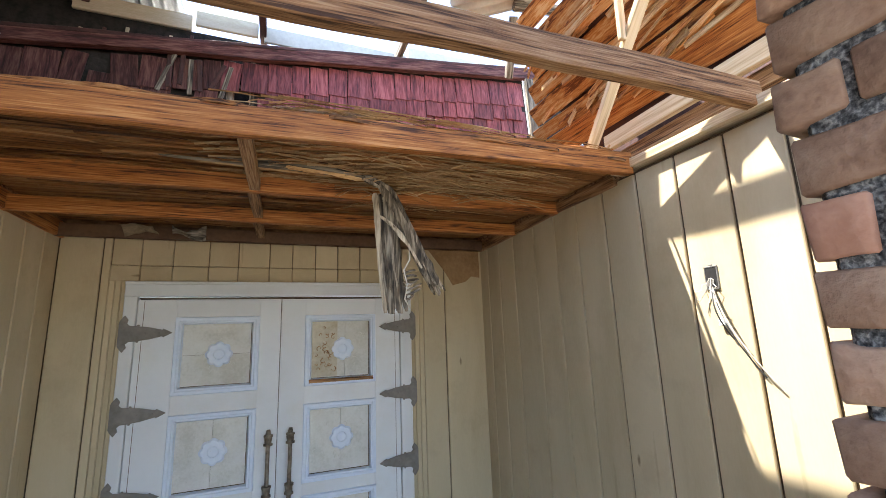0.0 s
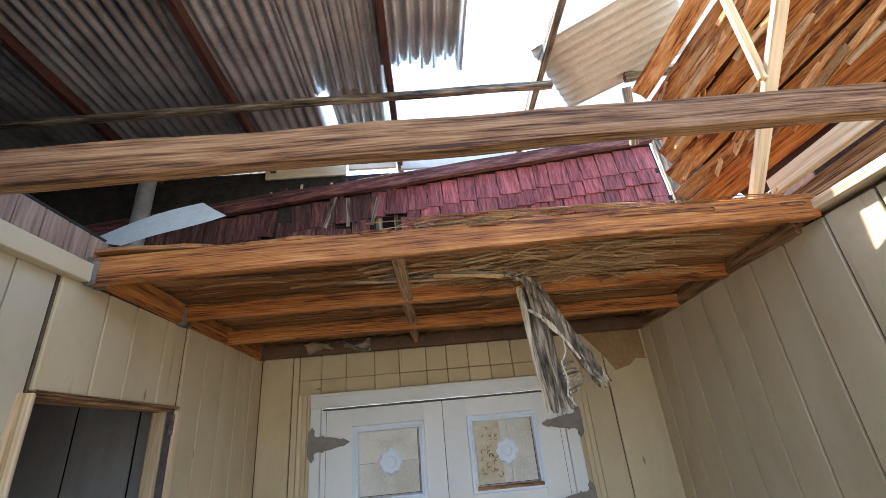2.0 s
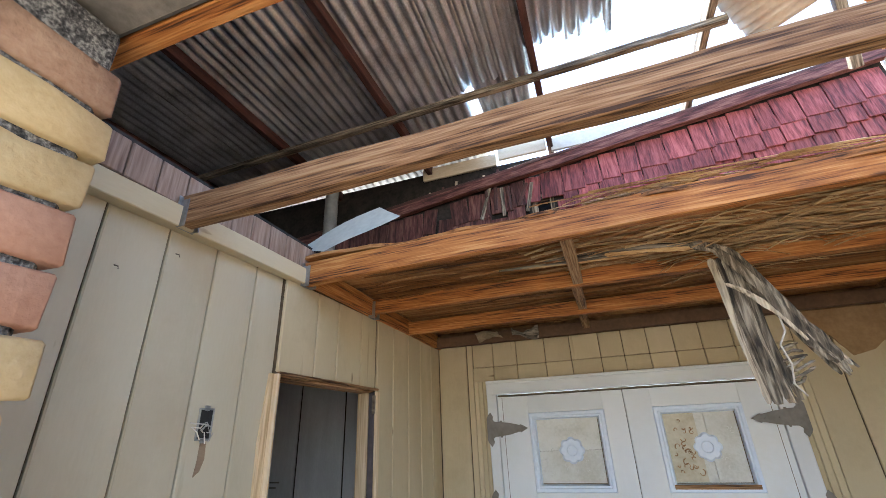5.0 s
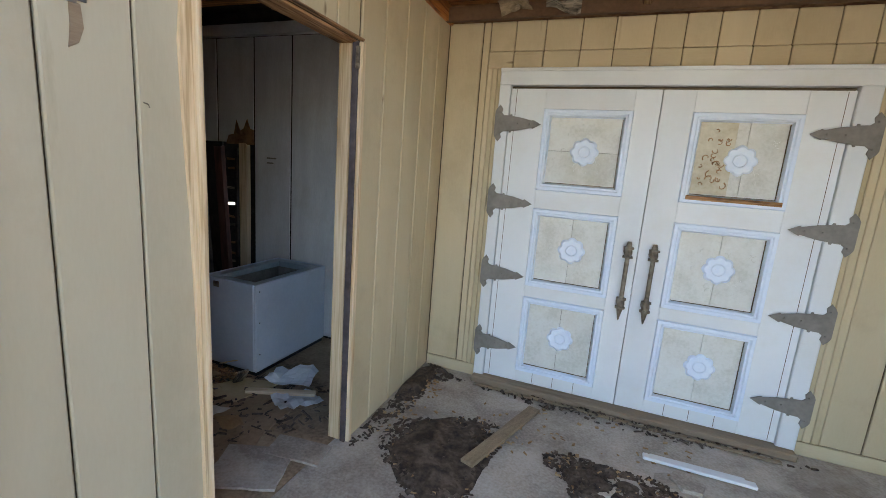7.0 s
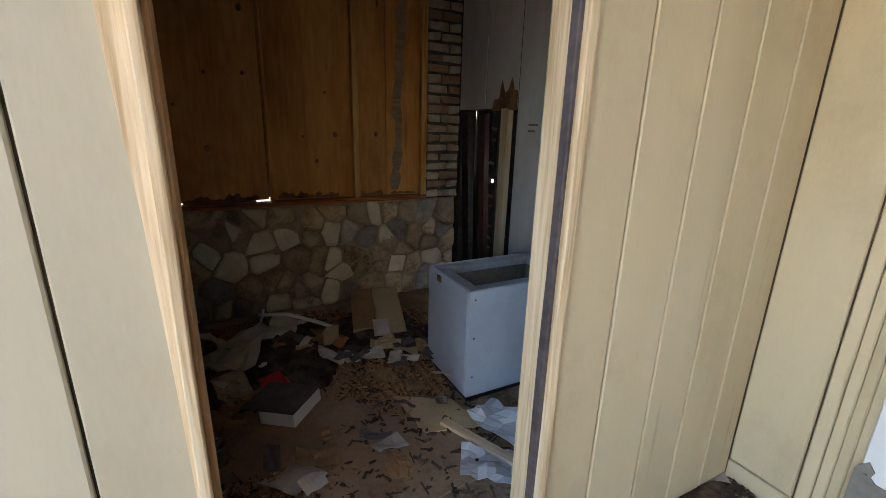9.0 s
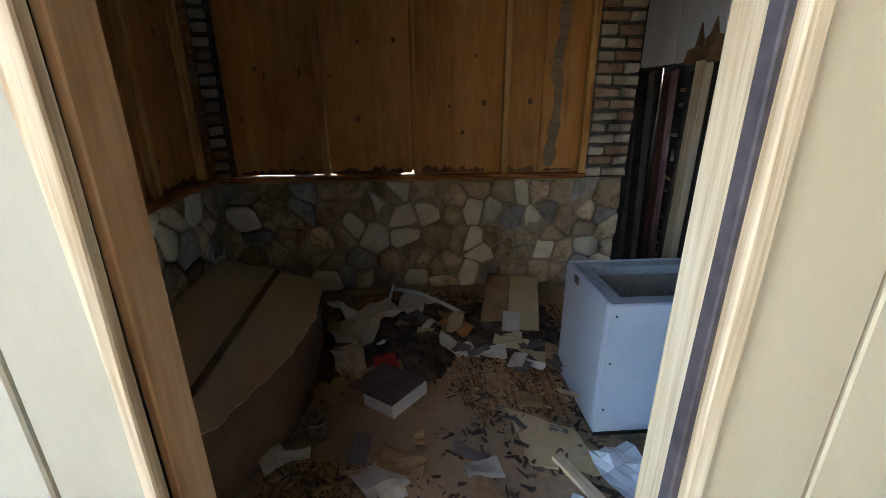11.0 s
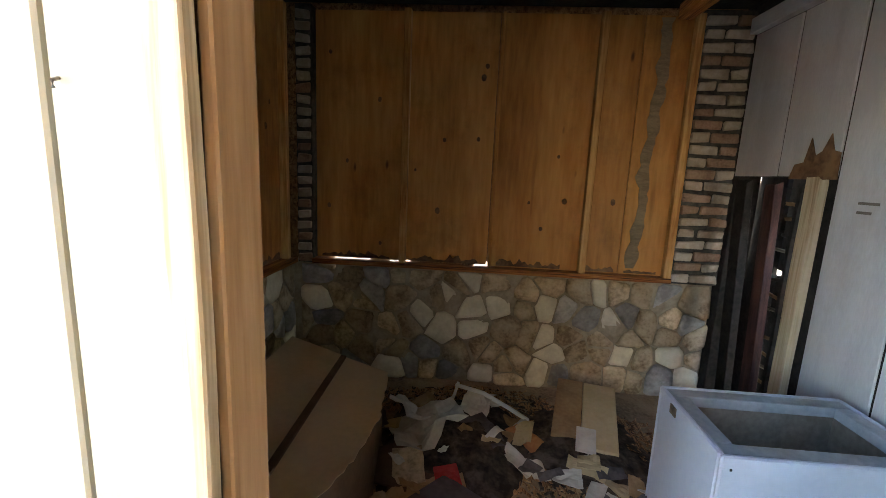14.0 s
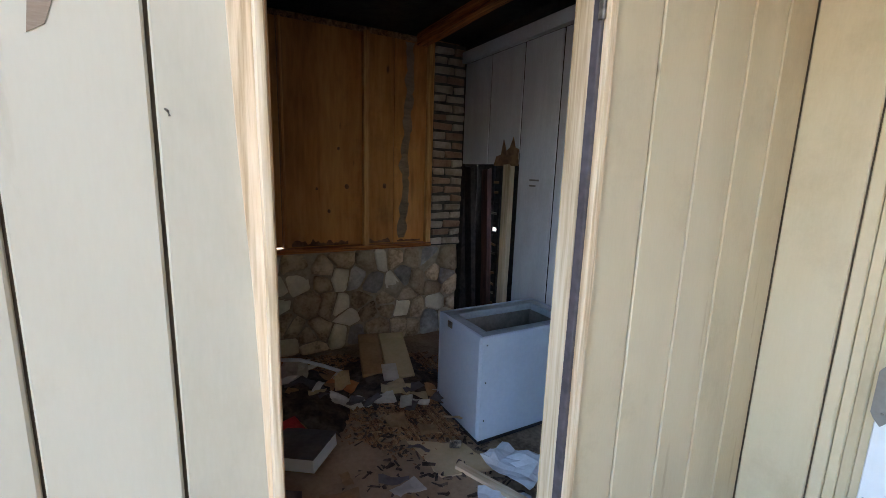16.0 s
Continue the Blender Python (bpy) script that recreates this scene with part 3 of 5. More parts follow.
def hinge_bm(s):
    """A strap hinge: a pointed plate across the casing and a spear-shaped strap. s: the way that the strap points."""
    half = [(-0.030, 0.075), (-0.022, 0.092), (0.000, 0.118), (0.020, 0.090), (0.014, 0.066), (0.030, 0.052), (0.070, 0.050), (0.072, 0.058), (0.082, 0.058), (0.086, 0.047), (0.14, 0.040), (0.19, 0.028), (0.215, 0.022), (0.222, 0.028), (0.275, 0.0)]
    outline = [(s * x, z) for x, z in half] + [(s * x, -z) for x, z in reversed(half[:-1])]
    if s < 0:
        outline.reverse()
    bm = prism_bm(outline, 0.005)
    for x, z in ((0, 0.07), (0, -0.07), (0.12, 0.0), (0.2, 0)):
        bmesh.ops.create_icosphere(bm, subdivisions=1, radius=0.006, matrix=Matrix.Translation((s * x, -0.006, z)))
    return bm


def carving_bm(x0, x1, z0, z1, y):
    """Raised scrolls on a carved panel."""
    bm = bmesh.new()
    rnd = random.Random(11)
    for k in range(26):
        cx, cz = rnd.uniform(x0 + 0.02, x1 - 0.02), rnd.uniform(z0 + 0.03, z1 - 0.03)
        a0, r, turn = rnd.uniform(0, 6.28), rnd.uniform(0.010, 0.024), rnd.choice((-1, 1))
        pts = [(cx + r * (1 - 0.09 * i) * math.cos(a0 + turn * i * 0.62), y, cz + r * (1 - 0.09 * i) * math.sin(a0 + turn * i * 0.62)) for i in range(8)]
        tube_bm(pts, 0.0035, 5, bm, 0.5)
    return bm


def door_leaf(x0, x1, px0, px1, hinge_x, s, bare):
    d = thing("door_1" if s > 0 else "door_2", "white double-door leaf with moulded panels and strap hinges" if s > 0 else "white double-door leaf with one panel partly bare carved wood", "door", ((x0 + x1) / 2, 3.43, 0.05), "double door leaves", "structure")
    y = 3.412
    zs = ((1.42, 1.93), (0.765, 1.292), (0.138, 0.68))
    # rails and stiles, leaving real recesses for the panels
    for a, b in ((x0, px0), (px1, x1)):
        slab("stile", (a, y, 0.05), (b, y + 0.045, 2.056), "white", d, 0.002)
    edges = [0.05, zs[2][0], zs[2][1], zs[1][0], zs[1][1], zs[0][0], zs[0][1], 2.056]
    for a, b in zip(edges[0::2], edges[1::2]):
        slab("rail", (px0, y + 0.0005, a), (px1, y + 0.044, b), "white", d, 0.0015)
    for i, (z0, z1) in enumerate(zs):
        split = (px0 + px1) / 2 + (0.0 if i else -0.03 * s)
        part("moulding", frame_bm(px0 - 0.004, px1 + 0.004, z0 - 0.004, z1 + 0.004, 0.052, y, y - 0.016, y + 0.016), "moulding", d, "bluish white panel moulding")
        # thin dark slabs paint the moulding's shadow at right and bottom
        slab("open_joint", (px1 - 0.052, y + 0.006, z0 + 0.05), (px1 - 0.0485, y + 0.0145, z1 - 0.05), "groove", d, 0)
        slab("open_joint", (px0 + 0.05, y + 0.006, z0 + 0.0485), (px1 - 0.052, y + 0.0145, z0 + 0.0515), "groove", d, 0)
        if i == 1 or (i == 0 and bare) or i == 2:
            for a, b in ((px0 + 0.045, split - 0.001), (split + 0.001, px1 - 0.045)):
                slab("panel", (a, y + 0.014, z0 + 0.04), (b, y + 0.03, z1 - 0.04), "panel", d, 0.001)
        else:
            zm = (z0 + z1) / 2
            for a, b in ((z0 + 0.04, zm - 0.001), (zm + 0.001, z1 - 0.04)):
                slab("panel", (px0 + 0.045, y + 0.014, a), (px1 - 0.045, y + 0.03, b), "panel", d, 0.001)
        part("rosette", flower_bm((px0 + px1) / 2 + 0.01, (z0 + z1) / 2 + (0.01 if i else 0.0), 0.088, y + 0.0135), "moulding", d, "white carved flower rosette")
        if i < 2:
            part("carving", carving_bm(px0 + 0.06, px1 - 0.06, z0 + 0.06, z1 - 0.06, y + 0.0155), "panel", d)
    if bare:
        slab("bare_panel", (px0 + 0.05, y + 0.009, 1.475), (px0 + 0.235, y + 0.0135, 1.882), "carved", d, 0.001, "bare tan carved wood strip")
        part("carving", carving_bm(px0 + 0.06, px0 + 0.225, 1.49, 1.87, y + 0.008), "beam_grey", d)
        slab("gap_strip", (px0 + 0.03, y - 0.0025, 1.437), (px1 - 0.02, y - 0.017, 1.462), "beam_grey", d, 0.001)
    for z in (1.832, 1.32, 0.822, 0.308):
        part("hinge", hinge_bm(s), "iron", d, "dusty dark iron strap hinge", Matrix.Translation((hinge_x, y - 0.021 if s < 0 else y - 0.021, z)))
    slab("kerf", (x0 + 0.035 if s > 0 else x1 - 0.038, y - 0.0006, 0.06), (x0 + 0.038 if s > 0 else x1 - 0.035, y + 0.001, 2.05), "groove", d, 0)
    for k in range(3):
        xx = px0 + 0.12 + 0.14 * k
        slab("kerf", (xx, y - 0.0006, 0.055), (xx + 0.003, y + 0.0012, 0.132), "groove", d, 0)
    # pull handle
    hx = x1 - 0.055 if s > 0 else x0 + 0.085
    bm = bmesh.new()
    for z, r in ((1.085, 0.021), (0.76, 0.021)):
        bmesh.ops.create_cone(bm, cap_ends=True, segments=12, radius1=r + 0.006, radius2=r, depth=0.05, matrix=Matrix.Translation((hx, y - 0.03, z)) @ Matrix.Rotation(radians(90), 4, "X"))
        bmesh.ops.create_uvsphere(bm, u_segments=10, v_segments=6, radius=r + 0.004, matrix=Matrix.Translation((hx, y - 0.055, z)) @ Matrix.Diagonal((1, 1, 1.5, 1)))
        for dz in (-0.028, 0.028):
            bmesh.ops.create_cone(bm, cap_ends=True, segments=10, radius1=r + 0.010, radius2=r + 0.010, depth=0.012, matrix=Matrix.Translation((hx, y - 0.052, z + dz)))
    tube_bm([(hx, y - 0.058, 0.74 + 0.37 * i / 8) for i in range(9)], 0.0135, 10, bm)
    bmesh.ops.create_cone(bm, cap_ends=True, segments=8, radius1=0.004, radius2=0.019, depth=0.075, matrix=Matrix.Translation((hx, y - 0.05, 0.685)))
    bmesh.ops.create_cone(bm, cap_ends=True, segments=8, radius1=0.019, radius2=0.012, depth=0.035, matrix=Matrix.Translation((hx, y - 0.05, 1.135)))
    part("pull_handle", bm, "rust", d, "weathered bronze pull handle")
    return d


door_leaf(-0.853, 0.0435, -0.625, -0.10, -0.912, 1, False)
door_leaf(0.0475, 0.943, 0.220, 0.745, 1.045, -1, True)

# ---- porch ceiling: joists, blocking, plywood ----
joist_a = tagged(board("ceiling_beam", (-1.335, 0.93, 2.525), (1.73, 0.965, 2.632), 0.045, 0.108, "beam_grey", None, wavy=0.012, rough_end=0.02), "weathered sagging ceiling beam across the open porch", "beam", "porch ceiling timbers")
joist_b = tagged(board("ceiling_beam", (-1.335, 1.60, 2.524), (1.70, 1.60, 2.598), 0.045, 0.112, "beam", None, wavy=0.006), "orange-brown ceiling beam at the torn plywood edge", "beam", "porch ceiling timbers")
# rear joist is dark brown to imitate the shaded void over the doors
for y, z, mat in ((2.25, 2.53, "beam"), (2.78, 2.51, "beam"), (3.36, 2.505, "brownstrip")):
    tagged(board("ceiling_joist", (-1.335, y, z), (1.70, y, z + 0.01), 0.042, 0.085, mat, None, wavy=0.006), "brown wooden joist under the plywood", "joist", "porch ceiling timbers")
for y0, y1 in ((1.63, 2.225), (2.275, 2.755), (2.805, 3.335)):
    tagged(board("blocking", (-0.13, y0, 2.525), (-0.115, y1, 2.525), 0.05, 0.06, "beam_grey", None, wavy=0.004), "short grey wooden block between the joists", "blocking", "porch ceiling timbers")
for x, y in ((-1.318, 0.93), (-1.318, 1.60), (-1.318, 2.25)):
    h = thing("joist_hanger", "rusted pale metal hanger holding a beam end", "hanger", (x, y, 2.47), "joist hangers")
    part("plate", box_bm((x - 0.008, y - 0.038, 2.462), (x - 0.004, y + 0.038, 2.575), 0), "steel", h)
    part("flange", box_bm((x - 0.004, y + 0.026, 2.46), (x + 0.03, y + 0.030, 2.56), 0), "steel", h)
    part("flange", box_bm((x - 0.004, y - 0.030, 2.46), (x + 0.03, y - 0.026, 2.56), 0), "steel", h)

bm = bmesh.new()
rnd = random.Random(21)
nx, ny = 60, 20
grid = {}
for i in range(nx + 1):
    for j in range(ny + 1):
        x, y = -1.33 + 3.05 * i / nx, 1.585 + 1.86 * j / ny
        ragged = 0.05 * noise.noise((x * 6, 1.3, 0)) if j == 0 else 0
        grid[i, j] = bm.verts.new((x, y + ragged, 2.597 + 0.010 * noise.noise((x * 1.5, y * 9, 2))))
for i in range(nx):
    for j in range(ny):
        bm.faces.new((grid[i, j], grid[i, j + 1], grid[i + 1, j + 1], grid[i + 1, j]))
ext = bmesh.ops.extrude_face_region(bm, geom=bm.faces[:])
bmesh.ops.translate(bm, verts=[v for v in ext["geom"] if isinstance(v, bmesh.types.BMVert)], vec=(0, 0, 0.016))
bmesh.ops.recalc_face_normals(bm, faces=bm.faces[:])
tagged(part("ceiling_porch", bm, "ply"), "water-damaged brown plywood ceiling, torn along its front edge", "ceiling", kind="structure")


def strips(name, label, count, area, z, mat, seed, length=(0.15, 0.6), droop=0.05, width=(0.004, 0.014)):
    """Loose splinters and veneer shreds."""
    rnd = random.Random(seed)
    bm = bmesh.new()
    for k in range(count):
        x, y = rnd.uniform(area[0], area[1]), rnd.uniform(area[2], area[3])
        n = rnd.uniform(*length)
        a = rnd.gauss(0, 0.028)
        w = rnd.uniform(*width)
        d = rnd.uniform(0.2, 1) * droop
        prev = None
        for i in range(6):
            s = i / 5
            p = Vector((x + n * s * math.cos(a), y + n * s * math.sin(a) + 0.006 * math.sin(s * 5 + k), z - d * (abs(s - 0.5) * 2) ** 2 * (1 if k % 3 else 0.3) - 0.004 * (k % 5)))
            q = [bm.verts.new(p + Vector((0, w * (1 - 0.7 * s), 0.002))), bm.verts.new(p - Vector((0, w * (1 - 0.7 * s), 0.002))), bm.verts.new(p + Vector((0, 0, -0.004)))]
            if prev:
                for u in range(3):
                    bm.faces.new((prev[u], prev[(u + 1) % 3], q[(u + 1) % 3], q[u]))
            prev = q
    bmesh.ops.recalc_face_normals(bm, faces=bm.faces[:])
    return tagged(part(name, bm, mat), label, "debris", kind="stuff")


strips("wood_splinters", "peeling splintered veneer under the plywood ceiling", 170, (-0.35, 0.9, 1.66, 2.22), 2.583, "fibre", 5, length=(0.25, 0.75), droop=0.035, width=(0.004, 0.026))
strips("lower_splinters", "long bleached splinters sagging under the ceiling", 45, (0.2, 1.0, 1.7, 2.5), 2.55, "fibre", 9, length=(0.2, 0.6), droop=0.06, width=(0.004, 0.018))
strips("veneer_shreds", "thin loose veneer shreds under the ceiling", 170, (-1.2, 0.7, 1.66, 3.3), 2.583, "ply", 6, length=(0.3, 0.9), droop=0.02, width=(0.008, 0.03))
strips("beam_splinters", "ragged splinters along the torn plywood edge", 60, (-0.3, 1.45, 1.56, 1.70), 2.665, "fibre", 7, droop=0.03)

# hanging torn strip of grey wood
hang = thing("hanging_wood_strip", "torn grey strip of splintered wood hanging from the ceiling", "debris", (0.55, 2.05, 2.5))
rnd = random.Random(8)


def ribbon(points, wide, thick, mat, name="shred", spread=0.0, frayed=0.0, turn=0.0):
    """A flat torn ribbon of wood along a bent line, uneven in width."""
    off = Vector((rnd.uniform(-spread, spread), rnd.uniform(-0.02, 0.02), rnd.uniform(-spread, spread) * 0.4))
    pts = [Vector(p) + off for p in points]
    pts[-1] += Vector((rnd.uniform(-0.4, 0.4), 0, rnd.uniform(-1, 0.6))) * frayed
    dense = []
    for i in range(len(pts) - 1):
        a, b, c, d = pts[max(i - 1, 0)], pts[i], pts[i + 1], pts[min(i + 2, len(pts) - 1)]
        for k in range(5):
            t = k / 5
            dense.append(0.5 * (2 * b + (c - a) * t + (2 * a - 5 * b + 4 * c - d) * t * t + (3 * b - a - 3 * c + d) * t ** 3))
    dense.append(pts[-1])
    bm = bmesh.new()
    seed = rnd.uniform(0, 50)
    rings = []
    for i, p in enumerate(dense):
        s = i / (len(dense) - 1)
        d = (dense[min(i + 1, len(dense) - 1)] - dense[max(i - 1, 0)]).normalized()
        side = d.cross(Vector((0, 1, 0))).normalized()
        back = side.cross(d).normalized()
        a = turn + 0.5 * math.sin(s * 4 + seed)
        u, v = side * math.cos(a) + back * math.sin(a), back * math.cos(a) - side * math.sin(a)
        w = wide * (0.75 + 0.5 * noise.noise((s * 7, seed, 0)) + 0.25 * math.sin(s * math.pi)) * (0.55 if s < 0.04 or s > 0.97 else 1)
        rings.append([bm.verts.new(p + u * w * x + v * thick * y) for x, y in ((-1, 0), (-0.45, 0.9), (0.3, 0.7), (1, 0.1), (0.35, -0.9), (-0.4, -0.6))])
    for r0, r1 in zip(rings, rings[1:]):
        for k in range(6):
            bm.faces.new((r0[k], r0[(k + 1) % 6], r1[(k + 1) % 6], r1[k]))
    bm.faces.new(rings[0])
    bm.faces.new(rings[-1])
    bmesh.ops.recalc_face_normals(bm, faces=bm.faces[:])
    part(name, bm, mat, hang)


bend = [(-0.10, 2.0, 2.548), (0.18, 2.0, 2.545), (0.38, 2.0, 2.53), (0.50, 2.0, 2.47), (0.575, 2.0, 2.33), (0.66, 2.0, 2.15), (0.755, 2.0, 1.985)]
for k in range(9):
    ribbon(bend[2 + k % 2:], rnd.uniform(0.010, 0.019), 0.005, ("bark", "pale_bark", "bark")[k % 3], "shred", 0.026, 0.05)
for k in range(8):
    ribbon([(-0.45 + 0.1 * k, 2.0, 2.552), (-0.1 + 0.05 * k, 2.0, 2.545), (0.25, 2.0, 2.54), (0.40, 2.0, 2.525)], rnd.uniform(0.006, 0.014), 0.004, ("grey_wood", "fibre")[k % 2], "shred", 0.03, 0.01)
ribbon([(0.46, 1.98, 2.50), (0.56, 1.98, 2.36), (0.65, 1.98, 2.17), (0.745, 1.98, 2.0)], 0.034, 0.010, "bark", "thick_shred", 0.0, 0.0)
ribbon([(0.455, 1.96, 2.33), (0.52, 1.955, 2.28), (0.60, 1.955, 2.18), (0.66, 1.96, 2.08)], 0.011, 0.006, "pale_bark", "pale_splinter")
hanging = [(0.49, 2.01, 2.46), (0.505, 2.01, 2.30), (0.515, 2.01, 2.08), (0.545, 2.01, 1.875)]
for k in range(8):
    ribbon([(x + 0.014 * (k - 3.5), y, z) for x, y, z in hanging], rnd.uniform(0.012, 0.020), 0.004, "bark" if k % 4 else "pale_bark", "shred", 0.006, 0.02)
for k in range(7):
    z = 2.06 - 0.022 * k
    ribbon([(0.58, 2.0, z), (0.615, 1.995, z + 0.012), (0.645 + rnd.uniform(-0.02, 0.02), 1.99, z + rnd.uniform(0.0, 0.04))], 0.006, 0.003, "grey_wood", "curl")
part("loose_string", tube_bm([(0.60, 1.965, 2.2), (0.60, 1.96, 2.12), (0.57, 1.96, 2.07), (0.585, 1.96, 2.0), (0.572, 1.96, 1.93), (0.60, 1.96, 1.885)], 0.0035, 6), "paper", hang, "pale loose string")

# ledge boards on top of the left wall
ledge = tagged(board("wall_ledge", (-1.333, 0.40, 2.487), (-1.333, 1.58, 2.512), 0.05, 0.075, "siding", None, wavy=0.004), "tan ledge board along the top of the siding", "trim", kind="structure")
tagged(board("ceiling_ledger", (-1.328, 1.62, 2.535), (-1.325, 3.44, 2.515), 0.04, 0.10, "beam", None, wavy=0.006), "orange-brown ledger along the wall under the plywood", "ledger", "porch ceiling timbers")
rib = tagged(new("ribbed_fascia"), "faded pinkish ribbed boards above the siding", "trim", kind="structure")
for i in range(13):
    y0 = 0.40 + i * 0.105
    board("rib_board", (-1.345, y0 + 0.05, 2.55), (-1.345, y0 + 0.05, 2.672), 0.100, 0.02, "rib", rib, (1, 0, 0))

# ---- red shake mansard behind the porch ceiling ----
def lift(x):
    return 3.75 + 0.125 * x


def eave_line(x):
    return 3.79 + 0.080 * x


mansard = tagged(new("shake_mansard"), "faded red wooden shake mansard, sagging, with missing shakes", "roof", kind="structure")
bm = bmesh.new()
for x0, x1 in ((-4.05, -0.36), (-0.19, 2.5)):
    prism_bm([(x0, 2.72), (x1, 2.72), (x1, lift(x1) - 0.02), (x0, lift(x0) - 0.02)], 0.02, bm)
bmesh.ops.translate(bm, verts=bm.verts[:], vec=(0, 2.985, 0))
# sheathing is near black: the shade behind the shakes is in its colour
part("sheathing", bm, "char_shade", mansard)
rnd = random.Random(31)
for row in range(4):
    x = -2.2 + 0.06 * (row % 2)
    while x < 1.93:
        w = rnd.uniform(0.105, 0.185)
        top = lift(x) - 0.075 - row * 0.135
        gone = (-0.42 < x + w / 2 < -0.14 and row > 0) or (x < -0.4 and rnd.random() < 0.26)
        if not gone:
            tilt = rnd.gauss(0, 0.02 if x > -0.2 else 0.06)
            m = Matrix.Translation((x + w / 2, 2.945 - 0.004 * (row % 2), top - 0.10)) @ Matrix(((0, 1, 0, 0), (0, 0, -1, 0), (-1, 0, 0, 0), (0, 0, 0, 1))) @ Matrix.Rotation(tilt, 4, "Z") @ Matrix.Rotation(radians(-5), 4, "Y")
            # left of here the metal roof's shadow is put into the shake colour
            in_shade = x < -0.45
            key = ("shake", round(w, 2), in_shade)
            if key not in boards:
                bmk = box_bm((-0.115, -key[1] / 2 + 0.003, -0.006), (0.115, key[1] / 2 - 0.003, 0.006), 0.002)
                for v in bmk.verts:
                    v.co.z += 0.003 * noise.noise(v.co * 30)
                    if v.co.x > 0.1:
                        v.co.x += 0.012 * noise.noise((v.co.y * 40, w, 0))
                boards[key] = mesh_of(bmk, "shake", "red_shaded" if in_shade else "red")
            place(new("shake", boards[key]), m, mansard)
        x += w
board("ridge_board", (-2.6, 2.91, lift(-2.6) - 0.02), (2.2, 2.91, lift(2.2) - 0.02), 0.05, 0.085, "red_shaded", mansard, wavy=0.010, label="red painted ridge board")
board("ridge_board", (-2.6, 2.93, lift(-2.6) + 0.03), (2.2, 2.93, lift(2.2) + 0.03), 0.09, 0.025, "red_dark", mansard, wavy=0.008)
for x in (-0.345, -0.19):
    board("stud", (x, 2.99, 2.9), (x, 2.99, lift(x) - 0.05), 0.06, 0.04, "grey_wood", mansard, (0, 1, 0))
board("stud", (-0.36, 3.0, 3.47), (-0.18, 3.0, 3.47), 0.04, 0.05, "grey_wood", mansard)
for k in range(7):
    x = -0.75 + 0.06 * k
    board("torn_lath", (x, 2.93, 3.34 + 0.03 * (k % 3)), (x + rnd.uniform(-0.05, 0.09), 2.925, 3.62 + rnd.uniform(-0.05, 0.05)), 0.028, 0.012, "red_dark" if k % 3 else "grey_wood", mansard, (0, 1, 0))
# broken edge boards above the ridge
eave = tagged(new("eave_boards"), "row of beige eave boards with broken backing darkened for shade", "eaves", kind="structure")
# eave shade is put into the backing's near-black colour
part("backing", box_bm((-4.05, 3.12, 3.55), (-0.4, 3.16, 3.93), 0), "char_shade", eave)
part("backing", box_bm((-0.4, 3.12, 3.70), (2.0, 3.16, 3.93), 0), "char_shade", eave)
for x0, x1 in ((-1.30, -0.62), (-0.60, -0.19), (-0.15, 0.95), (0.97, 2.0)):
    slab("eave_board", (x0, 3.09, eave_line((x0 + x1) / 2) + (0.21 if x0 < -0.5 else 0.12)), (x1, 3.115, eave_line((x0 + x1) / 2) + (0.33 if x0 < -0.5 else 0.25)), "beige" if x0 < -0.5 else "pale_metal", eave)
for k in range(24):
    x = -1.25 + 0.125 * k
    board("lath", (x, 3.10, eave_line(x) + 0.02), (x + 0.01, 3.10, eave_line(x) + 0.105 + 0.02 * (k % 3)), 0.022, 0.01, "red_dark" if k % 2 else "beige", eave, (0, 1, 0))

# ---- metal roof ----
ROOF = 4.07
for x in (-3.25, -2.23, -1.24, -0.165, 0.86):
    tagged(board("rafter", (x, 0.35 if x < 0.5 else 1.2, ROOF - 0.05), (x + 0.01, 3.3, ROOF - 0.05), 0.045, 0.085, "red_dark" if x < -0.1 else "grey_wood", None, wavy=0.006), "red-brown rafter under the metal roof", "rafter", "roof timbers")
for y in (1.05, 2.3):
    x1 = 0.95 if y > 2 else -0.2
    tagged(board("purlin", (-4.0, y + 0.06, ROOF - 0.115), (x1, y - 0.09, ROOF - 0.115), 0.045, 0.045, "grey_wood", None, wavy=0.006), "thin weathered purlin under the metal roof", "purlin", "roof timbers")


def corrugated(name, width, length, mat, label, m, seed=0, pitch=0.076, deep=0.017, ragged=0.0, group="roof sheets"):
    """A corrugated sheet: ribs run along its own y."""
    bm = bmesh.new()
    cols = int(width / pitch * 6)
    rows = max(4, int(length / 0.35))
    rnd = random.Random(seed)
    v = []
    for i in range(cols + 1):
        x = width * i / cols
        cut = ragged * (noise.noise((math.floor(x / 0.13) * 3.7, seed, 0)) if ragged else 0)
        v.append([bm.verts.new((x, (length + cut) * j / rows, deep * math.sin(2 * math.pi * x / pitch) + 0.012 * noise.noise((x * 0.8, j * 0.7, seed)))) for j in range(rows + 1)])
    for i in range(cols):
        for j in range(rows):
            bm.faces.new((v[i][j], v[i + 1][j], v[i + 1][j + 1], v[i][j + 1]))
    ob = part(name, bm, mat, None, "", m, True)
    s = ob.modifiers.new("thick", "SOLIDIFY")
    s.thickness = 0.0015
    return tagged(ob, label, "roof sheet", group)


xs = [-4.06, -3.40, -2.72, -2.05, -1.38]
for i, x in enumerate(xs):
    corrugated("roof_sheet", 0.70, 3.0, "zinc", "grey corrugated galvanised roof sheet", pose(x, 0.30, ROOF + 0.004 + 0.003 * (i % 2)), i)
